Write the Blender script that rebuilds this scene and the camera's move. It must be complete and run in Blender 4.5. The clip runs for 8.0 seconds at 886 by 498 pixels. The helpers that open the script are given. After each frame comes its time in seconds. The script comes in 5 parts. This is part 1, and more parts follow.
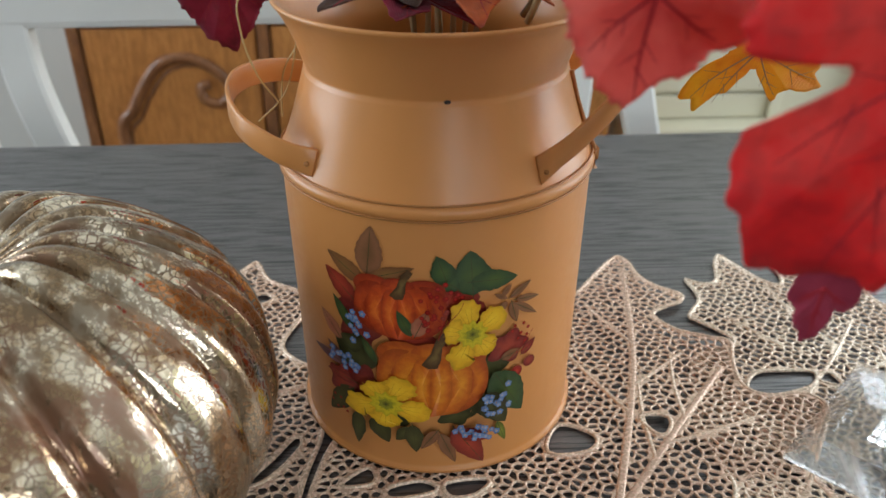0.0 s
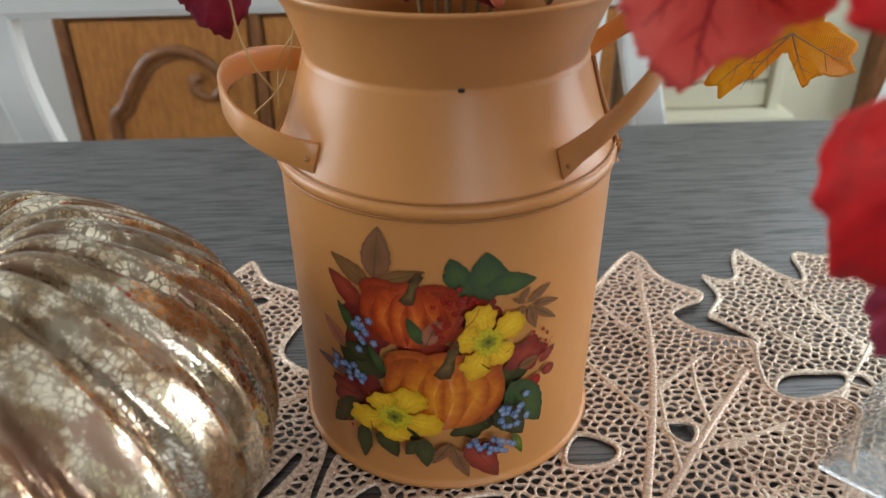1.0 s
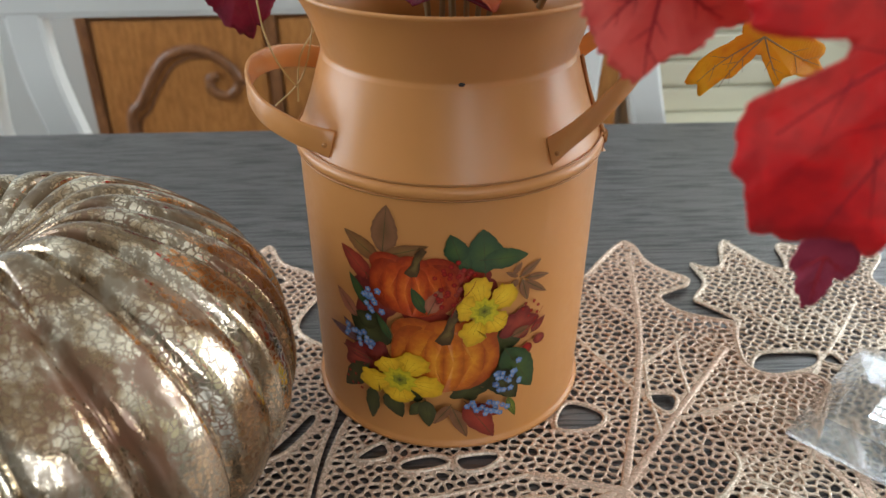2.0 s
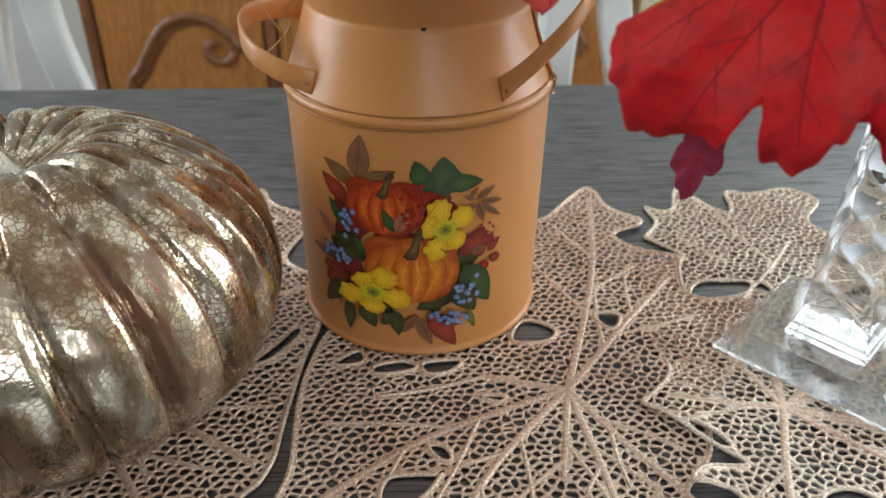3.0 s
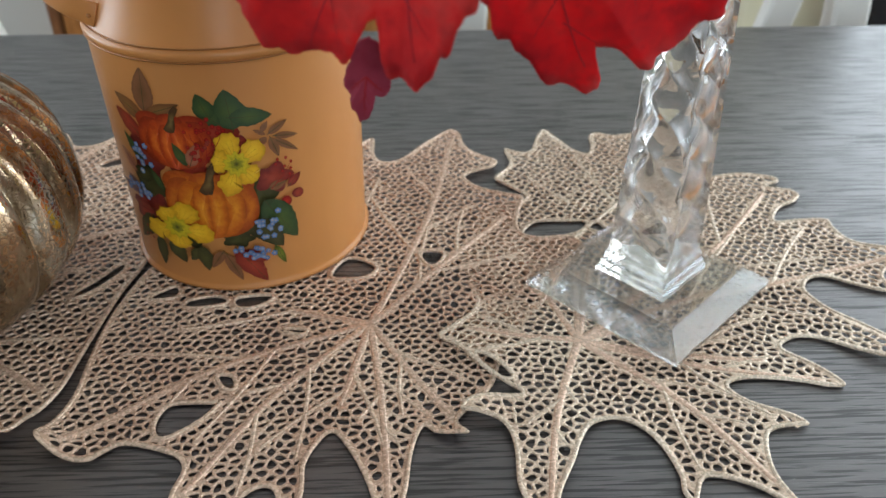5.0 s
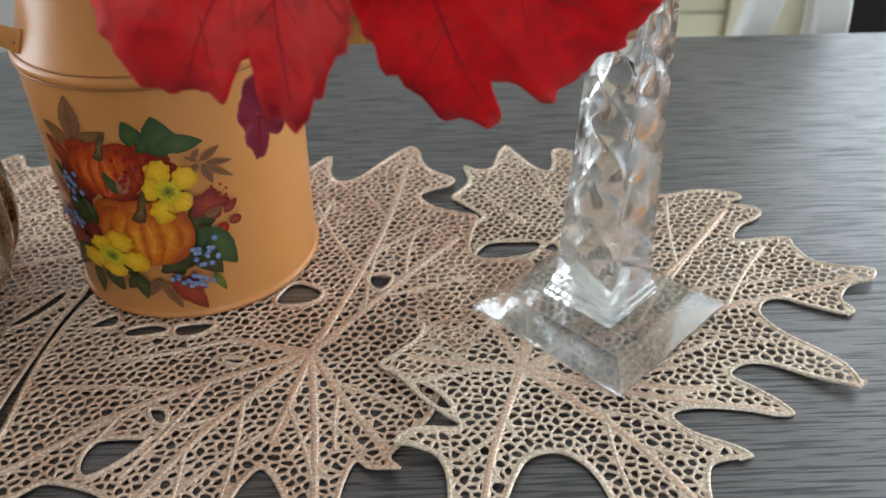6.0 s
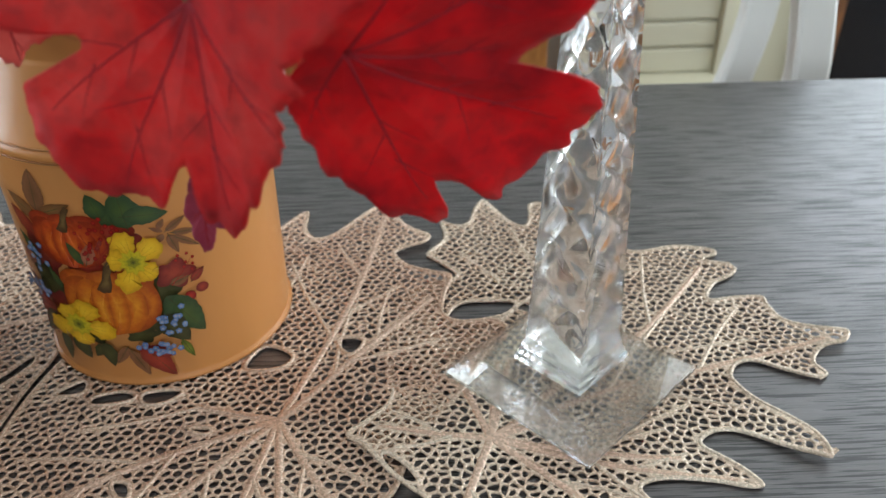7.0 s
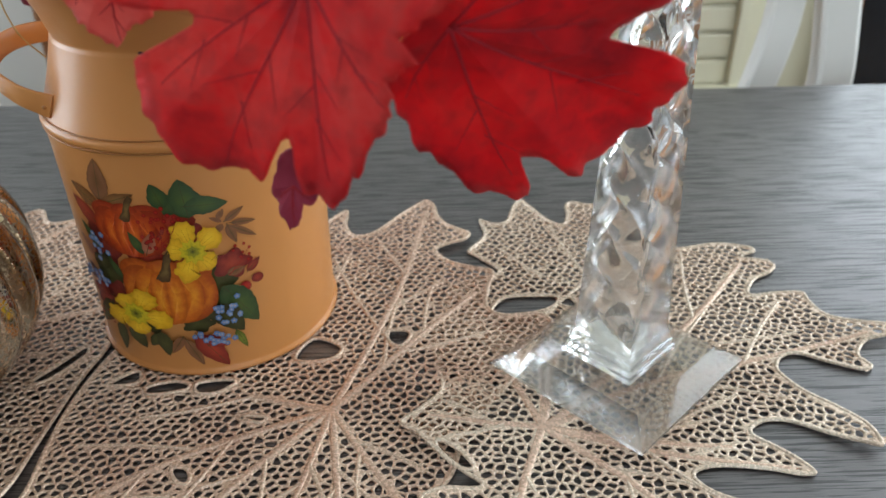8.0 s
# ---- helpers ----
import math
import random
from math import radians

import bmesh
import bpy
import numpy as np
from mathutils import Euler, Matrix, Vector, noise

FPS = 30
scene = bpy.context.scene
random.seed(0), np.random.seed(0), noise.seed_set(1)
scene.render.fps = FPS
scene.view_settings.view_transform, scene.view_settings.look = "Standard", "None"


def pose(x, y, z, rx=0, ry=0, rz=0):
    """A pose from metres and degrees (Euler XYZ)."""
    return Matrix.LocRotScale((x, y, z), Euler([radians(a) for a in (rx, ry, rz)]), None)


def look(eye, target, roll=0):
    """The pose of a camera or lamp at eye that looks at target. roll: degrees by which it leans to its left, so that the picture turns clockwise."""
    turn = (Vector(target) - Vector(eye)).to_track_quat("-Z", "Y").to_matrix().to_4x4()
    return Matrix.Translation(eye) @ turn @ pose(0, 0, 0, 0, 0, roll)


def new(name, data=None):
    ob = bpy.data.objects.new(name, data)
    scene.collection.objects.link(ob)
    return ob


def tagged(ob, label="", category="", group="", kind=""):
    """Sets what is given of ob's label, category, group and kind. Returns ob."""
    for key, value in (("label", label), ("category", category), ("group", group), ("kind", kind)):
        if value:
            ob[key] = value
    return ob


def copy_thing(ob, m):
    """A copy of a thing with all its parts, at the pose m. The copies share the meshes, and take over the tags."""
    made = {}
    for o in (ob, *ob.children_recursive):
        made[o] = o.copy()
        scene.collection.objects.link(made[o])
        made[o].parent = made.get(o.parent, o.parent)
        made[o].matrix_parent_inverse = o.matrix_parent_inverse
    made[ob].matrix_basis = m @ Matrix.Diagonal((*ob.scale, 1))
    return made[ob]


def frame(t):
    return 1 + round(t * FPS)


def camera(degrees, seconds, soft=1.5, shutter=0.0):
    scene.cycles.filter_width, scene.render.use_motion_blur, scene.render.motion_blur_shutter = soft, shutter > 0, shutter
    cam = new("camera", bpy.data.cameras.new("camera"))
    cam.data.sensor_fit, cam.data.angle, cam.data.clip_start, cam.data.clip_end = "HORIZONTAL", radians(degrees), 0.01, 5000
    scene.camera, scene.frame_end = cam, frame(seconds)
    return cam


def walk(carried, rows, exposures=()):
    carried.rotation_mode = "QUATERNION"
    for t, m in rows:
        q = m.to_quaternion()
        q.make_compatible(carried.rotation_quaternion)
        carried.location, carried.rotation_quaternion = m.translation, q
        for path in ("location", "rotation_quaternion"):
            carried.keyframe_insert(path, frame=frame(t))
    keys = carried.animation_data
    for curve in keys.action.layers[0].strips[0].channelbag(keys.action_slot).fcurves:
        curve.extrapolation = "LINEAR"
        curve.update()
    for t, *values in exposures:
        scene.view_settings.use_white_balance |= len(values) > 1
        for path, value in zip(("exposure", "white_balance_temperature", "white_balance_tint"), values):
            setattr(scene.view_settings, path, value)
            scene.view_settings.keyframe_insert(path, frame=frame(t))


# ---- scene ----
cam = camera(57.0, 8.0)
PATH = [
    (0, (-0.093, -0.24, 0.28), (0.031, 1.481, -0.73), 0.0),
    (0.5, (-0.096, -0.229, 0.276), (0.033, 1.484, -0.748), -0.2),
    (1, (-0.098, -0.216, 0.27), (0.038, 1.495, -0.756), -0.3),
    (1.2, (-0.097, -0.212, 0.27), (0.035, 1.496, -0.763), -0.3),
    (2.3, (-0.098, -0.272, 0.285), (0.012, 1.445, -0.735), -0.0),
    (2.5, (-0.103, -0.283, 0.287), (0.029, 1.42, -0.753), 0.1),
    (3, (-0.086, -0.31, 0.286), (0.03, 1.375, -0.785), 0.5),
    (3.5, (-0.068, -0.322, 0.282), (0.031, 1.34, -0.826), 0.7),
    (4, (-0.042, -0.329, 0.284), (0.049, 1.314, -0.851), 0.7),
    (4.5, (-0.013, -0.333, 0.285), (0.075, 1.302, -0.864), 0.5),
    (5, (0.02, -0.326, 0.278), (0.108, 1.305, -0.875), 0.1),
    (5.2, (0.028, -0.323, 0.279), (0.125, 1.308, -0.874), 0.3),
    (6.3, (0.06, -0.309, 0.285), (0.129, 1.333, -0.856), -1.0),
    (6.5, (0.063, -0.307, 0.29), (0.147, 1.347, -0.831), -0.7),
    (7, (0.07, -0.3, 0.298), (0.148, 1.37, -0.8), -0.9),
    (7.5, (0.061, -0.296, 0.298), (0.129, 1.38, -0.791), -1.0),
    (8, (0.046, -0.311, 0.292), (0.112, 1.38, -0.775), -1.0),
]
cam.data.dof.use_dof, cam.data.dof.focus_distance, cam.data.dof.aperture_fstop = True, 0.36, 13.0
walk(cam, [(t, look(eye, target, roll)) for t, eye, target, roll in PATH], [(0.0, 0.30), (2.5, 0.28), (3.5, 0.20), (6.5, 0.19), (8.0, 0.24)])

# ---- world, sun, window light ----
world = bpy.data.worlds.new("world")
scene.world = world
world.use_nodes = True
sky = world.node_tree.nodes.new("ShaderNodeTexSky")
sky.sky_type, sky.sun_disc = "NISHITA", False
sky.sun_elevation, sky.sun_rotation = radians(38), radians(60)
world.node_tree.nodes["Background"].inputs["Strength"].default_value = 0.12
world.node_tree.links.new(sky.outputs["Color"], world.node_tree.nodes["Background"].inputs["Color"])

SUN = 1.0
sun = new("sun", bpy.data.lights.new("sun", "SUN"))
sun.data.energy, sun.data.angle, sun.data.color = SUN, radians(12), (1.0, 0.96, 0.9)
sun.matrix_world = look((6, 4, 6), (0, 0, 0))

ROOM = (-2.3, 2.5, -2.2, 1.75, -0.75, 1.75)   # x0 x1 y0 y1 floor ceiling
WINDOWS = {  # wall: (from, to, sill, head) along the wall, watts
    "left": (-0.2, 1.4, 0.0, 1.45, 40),
    "right": (-0.1, 1.45, -0.1, 1.45, 36),
    "north": (1.2, 2.4, 0.25, 1.5, 11),
    # the last one is not known to exist: added to light the leaf fronts
    "south_fill": (0.0, 1.7, 0.4, 1.5, 19),
}


def window_lamp(name, eye, target, width, height, watts, colour):
    lamp = new(name, bpy.data.lights.new(name, "AREA"))
    lamp.data.shape, lamp.data.size, lamp.data.size_y = "RECTANGLE", width, height
    lamp.data.energy, lamp.data.color = watts, colour
    lamp.matrix_world = look(eye, target)
    return lamp


w = WINDOWS["left"]
window_lamp("window_light", (ROOM[0] - 0.02, (w[0] + w[1]) / 2, (w[2] + w[3]) / 2), (0, (w[0] + w[1]) / 2, (w[2] + w[3]) / 2), w[1] - w[0], w[3] - w[2], w[4], (0.79, 0.90, 1.0))
w = WINDOWS["right"]
window_lamp("window_light", (ROOM[1] + 0.02, (w[0] + w[1]) / 2, (w[2] + w[3]) / 2), (0, (w[0] + w[1]) / 2, (w[2] + w[3]) / 2), w[1] - w[0], w[3] - w[2], w[4], (0.80, 0.91, 1.0))
w = WINDOWS["north"]
window_lamp("window_light", ((w[0] + w[1]) / 2, ROOM[3] + 0.02, (w[2] + w[3]) / 2), ((w[0] + w[1]) / 2, 0, (w[2] + w[3]) / 2), w[1] - w[0], w[3] - w[2], w[4], (0.82, 0.93, 1.0))

# added front fill light, set in an invented window of the unseen wall
w = WINDOWS["south_fill"]
window_lamp("window_light", ((w[0] + w[1]) / 2, ROOM[2] - 0.02, (w[2] + w[3]) / 2), ((w[0] + w[1]) / 2, 0, (w[2] + w[3]) / 2), w[1] - w[0], w[3] - w[2], w[4], (0.82, 0.92, 1.0))


# ---- materials ----
class Nodes:
    """Short hand for building a node material."""

    def __init__(self, name):
        self.mat = bpy.data.materials.new(name)
        self.mat.use_nodes = True
        self.t = self.mat.node_tree
        self.b = self.t.nodes["Principled BSDF"]
        self.out = self.t.nodes["Material Output"]
        self.co = self.t.nodes.new("ShaderNodeTexCoord").outputs["Object"]

    def node(self, kind, **values):
        n = self.t.nodes.new(kind)
        for k, v in values.items():
            n.inputs[k.replace("_", " ")].default_value = v
        return n

    def link(self, a, b):
        self.t.links.new(a, b)

    def scaled(self, s, rot=(0, 0, 0)):
        m = self.node("ShaderNodeMapping")
        m.inputs["Scale"].default_value = s if isinstance(s, tuple) else (s, s, s)
        m.inputs["Rotation"].default_value = rot
        self.link(self.co, m.inputs["Vector"])
        return m.outputs["Vector"]

    def noise(self, vec, scale=1.0, detail=4.0, rough=0.55, distortion=0.0):
        n = self.node("ShaderNodeTexNoise", Scale=scale, Detail=detail, Roughness=rough, Distortion=distortion)
        self.link(vec, n.inputs["Vector"])
        return n.outputs["Fac"]

    def ramp(self, fac, stops):
        r = self.t.nodes.new("ShaderNodeValToRGB")
        e = r.color_ramp.elements
        while len(e) < len(stops):
            e.new(0.5)
        for el, (p, c) in zip(e, stops):
            el.position, el.color = p, (*c, 1) if isinstance(c, tuple) else (c, c, c, 1)
        self.link(fac, r.inputs["Fac"])
        return r.outputs["Color"]

    def mix(self, fac, a, b, blend="MIX"):
        m = self.t.nodes.new("ShaderNodeMix")
        m.data_type, m.blend_type = "RGBA", blend
        for idx, v in ((0, fac), (6, a), (7, b)):
            if isinstance(v, (int, float)):
                m.inputs[idx].default_value = v
            elif isinstance(v, tuple):
                m.inputs[idx].default_value = (*v, 1)
            else:
                self.link(v, m.inputs[idx])
        return m.outputs[2]

    def math(self, op, a, b=0.0):
        m = self.t.nodes.new("ShaderNodeMath")
        m.operation = op
        for i, v in enumerate((a, b)):
            if isinstance(v, (int, float)):
                m.inputs[i].default_value = v
            else:
                self.link(v, m.inputs[i])
        return m.outputs[0]

    def bump(self, height, strength=0.3, dist=0.001):
        n = self.node("ShaderNodeBump", Strength=strength, Distance=dist)
        self.link(height, n.inputs["Height"])
        self.link(n.outputs["Normal"], self.b.inputs["Normal"])

    def set(self, **values):
        for k, v in values.items():
            sock = self.b.inputs[k.replace("_", " ")]
            if isinstance(v, (int, float)):
                sock.default_value = v
            elif isinstance(v, tuple):
                sock.default_value = (*v, 1) if len(v) == 3 else v
            else:
                self.link(v, sock)
        return self


def plain(name, colour, rough=0.5, metal=0.0, vary=0.12, scale=30.0, bump=0.15, spec=0.5):
    """Painted or plain surface: two scales of variation and a fine relief."""
    n = Nodes(name)
    big = n.noise(n.scaled(scale * 0.12), 1.0, 3)
    fine = n.noise(n.scaled(scale * 6), 1.0, 5)
    dark = tuple(c * (1 - vary) for c in colour)
    light = tuple(min(1.0, c * (1 + vary * 0.7)) for c in colour)
    col = n.mix(n.math("MULTIPLY", fine, 0.35), n.ramp(big, [(0.3, dark), (0.7, light)]), dark)
    n.set(Base_Color=col, Roughness=n.ramp(fine, [(0.2, max(0.02, rough - 0.06)), (0.8, min(1.0, rough + 0.08))]), Metallic=metal, Specular_IOR_Level=spec)
    n.bump(fine, bump, 0.0006)
    return n.mat


def wood_material(name, dark, mid, light, rough, along=(1.0, 14.0, 14.0), scale=5.0, bump=0.35, spec=0.5, pore=0.9, coat=0.0):
    """Veneer with cathedral figure and fine open pores along the first axis."""
    n = Nodes(name)
    v = n.scaled(along)
    warp = n.noise(v, scale * 0.32, 3, 0.5, 0.4)
    rings = n.math("FRACT", n.math("MULTIPLY", warp, 11.0))
    tri = n.math("ABSOLUTE", n.math("SUBTRACT", rings, 0.5))
    pores = n.noise(n.scaled((along[0] * 5.5, along[1] * 13, along[2] * 13)), scale * 0.9, 3, 0.55)
    fibre = n.noise(n.scaled((along[0] * 5, along[1] * 7, along[2] * 7)), scale, 5, 0.65)
    c = n.ramp(fibre, [(0.25, dark), (0.5, mid), (0.8, light)])
    c = n.mix(n.ramp(tri, [(0.02, 0.55), (0.2, 0.0)]), c, dark)
    c = n.mix(n.ramp(pores, [(0.44, pore), (0.515, 0.0)]), c, tuple(x * 0.55 for x in dark))
    n.set(Base_Color=c, Roughness=n.ramp(pores, [(0.38, min(1, rough + 0.2)), (0.50, rough)]), Specular_IOR_Level=n.math("MULTIPLY", spec, n.ramp(pores, [(0.43, 1.0 - 0.8 * pore), (0.52, 1.0)])))
    if coat:
        n.set(Coat_Weight=coat, Coat_Roughness=0.42, Coat_IOR=1.7, Specular_Tint=(1.0, 0.93, 0.94))
    n.bump(n.math("ADD", n.math("MULTIPLY", n.ramp(pores, [(0.40, 0.0), (0.53, 1.0)]), 1.0), n.math("MULTIPLY", fibre, 0.4)), bump, 0.0005)
    return n.mat


M_TABLE = wood_material("grey_stained_oak", (0.014, 0.0118, 0.0120), (0.046, 0.039, 0.0395), (0.098, 0.085, 0.086), 0.34, (1.0, 11.0, 11.0), 4.2, 0.65, 1.0, 1.0, 1.0)
M_CABINET = wood_material("honey_wood", (0.30, 0.11, 0.026), (0.45, 0.175, 0.042), (0.56, 0.25, 0.07), 0.42, (6.0, 6.0, 1.0), 4.0, 0.1, 0.5, 0.12)
M_CABDARK = wood_material("dark_wood_moulding", (0.12, 0.045, 0.016), (0.22, 0.085, 0.03), (0.32, 0.14, 0.055), 0.35, (6.0, 6.0, 1.0), 4.0, 0.1, 0.5, 0.12)
M_CHAIR = plain("white_chair_paint", (0.81, 0.79, 0.75), 0.38, 0, 0.04, 12)
M_WALL = plain("grey_wall_paint", (0.54, 0.54, 0.50), 0.85, 0, 0.06, 8, 0.3)
M_PALE = plain("pale_wall_paint", (0.62, 0.62, 0.6), 0.85, 0, 0.05, 8, 0.3)
# dimness of the unseen room side put into the wall colour
M_DIM = plain("dim_room_wall_brown_grey", (0.20, 0.185, 0.165), 0.85, 0, 0.06, 8, 0.3)
M_CREAM = plain("cream_paint", (0.72, 0.68, 0.52), 0.5, 0, 0.05, 9)
M_CEIL = plain("ceiling_paint", (0.8, 0.8, 0.78), 0.9, 0, 0.03, 8)
M_FLOOR = wood_material("floor_wood", (0.10, 0.06, 0.03), (0.2, 0.12, 0.06), (0.28, 0.18, 0.1), 0.45, (1.0, 8.0, 8.0), 3.0, 0.2)
M_DARKSCREEN = plain("dark_glass_screen", (0.012, 0.014, 0.018), 0.15, 0, 0.1, 5, 0.0)
M_GREEN_OUT = plain("garden_hedge", (0.09, 0.16, 0.05), 0.9, 0, 0.5, 6)


def can_paint():
    n = Nodes("ochre_enamel")
    big = n.noise(n.scaled(9.0), 1.0, 3)
    fine = n.noise(n.scaled(260.0), 1.0, 4)
    streak = n.noise(n.scaled((70.0, 70.0, 12.0)), 1.0, 4)
    c = n.ramp(big, [(0.25, (0.56, 0.230, 0.066)), (0.75, (0.62, 0.265, 0.080))])
    c = n.mix(n.ramp(streak, [(0.5, 0.0), (0.9, 0.25)]), c, (0.46, 0.20, 0.055))
    n.set(Base_Color=c, Roughness=n.ramp(fine, [(0.2, 0.28), (0.8, 0.40)]), Specular_IOR_Level=0.45)
    n.bump(n.math("ADD", fine, n.math("MULTIPLY", big, 3.0)), 0.12, 0.0004)
    return n.mat


M_CAN = can_paint()
M_CANEDGE = plain("worn_ochre_edge", (0.42, 0.165, 0.040), 0.45, 0.1, 0.3, 60)
M_CHIP = plain("chipped_dark_metal", (0.02, 0.014, 0.01), 0.6)


def mercury():
    n = Nodes("mercury_glass")
    v = n.scaled(1.0)
    wob = n.noise(n.scaled(35.0), 1.0, 3)
    warp = n.t.nodes.new("ShaderNodeVectorMath")
    warp.operation = "ADD"
    wn = n.node("ShaderNodeTexNoise", Scale=120.0, Detail=2.0)
    n.link(n.co, wn.inputs["Vector"])
    sc = n.t.nodes.new("ShaderNodeVectorMath")
    sc.operation = "SCALE"
    sc.inputs["Scale"].default_value = 0.006
    n.link(wn.outputs["Color"], sc.inputs[0])
    n.link(n.co, warp.inputs[0])
    n.link(sc.outputs[0], warp.inputs[1])
    vor = n.node("ShaderNodeTexVoronoi", Scale=340.0)
    vor.feature = "DISTANCE_TO_EDGE"
    n.link(warp.outputs[0], vor.inputs["Vector"])
    crack = n.ramp(vor.outputs["Distance"], [(0.04, 1.0), (0.11, 0.0)])
    zone = n.ramp(wob, [(0.42, 0.0), (0.62, 1.0)])
    # worn silvering; these patches also put dark room reflections into the colour
    wear_reflect = n.ramp(n.noise(n.scaled((44.0, 44.0, 16.0)), 1.0, 7, 0.78), [(0.50, 0.0), (0.55, 1.0)])
    crack_wear_reflect = n.math("MAXIMUM", n.math("MULTIPLY", crack, n.math("ADD", n.math("MULTIPLY", zone, 0.35), 0.62)), n.math("MULTIPLY", wear_reflect, 0.82))
    # brown film and pale flakes, with reflected dark and window light painted in
    tone = n.ramp(n.noise(n.scaled((58.0, 58.0, 20.0)), 1.0, 5, 0.6), [(0.44, (0.33, 0.215, 0.12)), (0.485, (0.56, 0.42, 0.275)), (0.54, (0.88, 0.75, 0.57))])
    # brown stain colour; its reddish end paints in the red leaves' reflection
    stain_reflect_col = n.ramp(n.noise(n.scaled(18.0), 1.0, 3), [(0.45, (0.125, 0.078, 0.038)), (0.66, (0.21, 0.080, 0.045))])
    c = n.mix(crack_wear_reflect, tone, stain_reflect_col)
    n.set(Base_Color=c, Metallic=n.math("SUBTRACT", 0.97, n.math("MULTIPLY", crack_wear_reflect, 0.8)), Roughness=n.math("ADD", 0.075, n.math("MULTIPLY", crack_wear_reflect, 0.10)), Specular_IOR_Level=0.4, Coat_Weight=0.08, Coat_Roughness=0.03)
    n.bump(n.math("ADD", n.noise(n.scaled(90.0), 1.0, 3), n.math("MULTIPLY", crack, -0.9)), 0.06, 0.0010)
    return n.mat


M_MERCURY = mercury()


def glass(name, colour, rough=0.0, ior=1.52, clear=0.0):
    n = Nodes(name)
    n.set(Base_Color=colour, Roughness=rough, Transmission_Weight=1.0, IOR=ior)
    if clear:
        tr = n.node("ShaderNodeBsdfTransparent")
        ms = n.node("ShaderNodeMixShader")
        ms.inputs["Fac"].default_value = clear
        n.link(n.b.outputs[0], ms.inputs[1])
        n.link(tr.outputs[0], ms.inputs[2])
        n.link(ms.outputs[0], n.out.inputs["Surface"])
    return n.mat


M_CRYSTAL = glass("lead_crystal", (0.985, 0.99, 0.99), 0.0, 1.52, 0.10)
M_PANE = glass("window_glass", (1.0, 1.0, 1.0), 0.0, 1.45)


def vinyl(name, pale, deep, metal=0.35):
    n = Nodes(name)
    big = n.noise(n.scaled(14.0), 1.0, 3)
    fine = n.noise(n.scaled(500.0), 1.0, 3)
    c = n.ramp(big, [(0.32, deep), (0.66, pale)])
    n.set(Base_Color=c, Metallic=metal, Roughness=n.ramp(fine, [(0.2, 0.20), (0.8, 0.34)]))
    n.bump(fine, 0.07, 0.0003)
    return n.mat


M_CRYSTALBASE = glass("crystal_foot", (0.99, 0.995, 0.995), 0.0, 1.5, 0.28)
M_STEMGLASS = vinyl("silvered_stem_glass", (0.80, 0.76, 0.66), (0.55, 0.48, 0.36), 0.85)
M_LACE = vinyl("champagne_vinyl", (0.77, 0.585, 0.445), (0.55, 0.35, 0.25), 0.3)
M_LACE_PALE = vinyl("pale_gold_vinyl", (0.78, 0.63, 0.49), (0.58, 0.41, 0.30))
M_VEIN = vinyl("rose_gold_vinyl", (0.74, 0.53, 0.40), (0.56, 0.36, 0.26), 0.3)
M_RIM = vinyl("champagne_rim_vinyl", (0.77, 0.60, 0.46), (0.60, 0.41, 0.30), 0.3)
M_RIM_PALE = vinyl("pale_gold_rim_vinyl", (0.74, 0.62, 0.49), (0.58, 0.43, 0.32), 0.35)


def leaf_cloth(name, main, tint, dark, sheen=0.25):
    """Printed fabric leaf: mottled dye with sheen patches and fold shade painted in, fine weave, light passing through.
    """
    n = Nodes(name)
    big = n.noise(n.scaled(28.0), 1.0, 4, 0.6)
    mid = n.noise(n.scaled(130.0), 1.0, 4, 0.6)
    weave = n.t.nodes.new("ShaderNodeTexWave")
    weave.inputs["Scale"].default_value = 480.0
    n.link(n.scaled(1.0, (0, 0.5, 0)), weave.inputs["Vector"])
    c = n.ramp(n.math("ADD", n.math("MULTIPLY", big, 0.7), n.math("MULTIPLY", mid, 0.3)), [(0.36, dark), (0.5, main), (0.66, tint)])
    c = n.mix(n.ramp(mid, [(0.46, 0.0), (0.72, 0.6)]), c, dark)
    n.set(Base_Color=c, Roughness=0.55, Sheen_Weight=0.08, Specular_IOR_Level=0.35)
    n.bump(n.math("ADD", n.math("MULTIPLY", weave.outputs["Fac"], 0.35), n.math("MULTIPLY", mid, 1.6)), 0.5, 0.0008)
    tr = n.node("ShaderNodeBsdfTranslucent")
    n.link(c, tr.inputs["Color"])
    ms = n.node("ShaderNodeMixShader")
    ms.inputs["Fac"].default_value = 0.42
    n.link(n.b.outputs[0], ms.inputs[1])
    n.link(tr.outputs[0], ms.inputs[2])
    n.link(ms.outputs[0], n.out.inputs["Surface"])
    return n.mat


M_REDLEAF = leaf_cloth("crimson_leaf_cloth", (0.84, 0.009, 0.018), (0.92, 0.040, 0.038), (0.42, 0.004, 0.014))
M_REDLEAF2 = leaf_cloth("scarlet_leaf_cloth", (0.84, 0.024, 0.026), (0.90, 0.11, 0.09), (0.44, 0.007, 0.016))
M_SALMONLEAF = leaf_cloth("salmon_leaf_cloth", (0.88, 0.19, 0.15), (0.92, 0.30, 0.25), (0.74, 0.08, 0.07))
M_PINKLEAF = leaf_cloth("plum_leaf_cloth", (0.46, 0.06, 0.11), (0.56, 0.13, 0.18), (0.30, 0.025, 0.06))
M_WINELEAF = leaf_cloth("wine_leaf_cloth", (0.32, 0.014, 0.045), (0.44, 0.04, 0.07), (0.15, 0.010, 0.025))
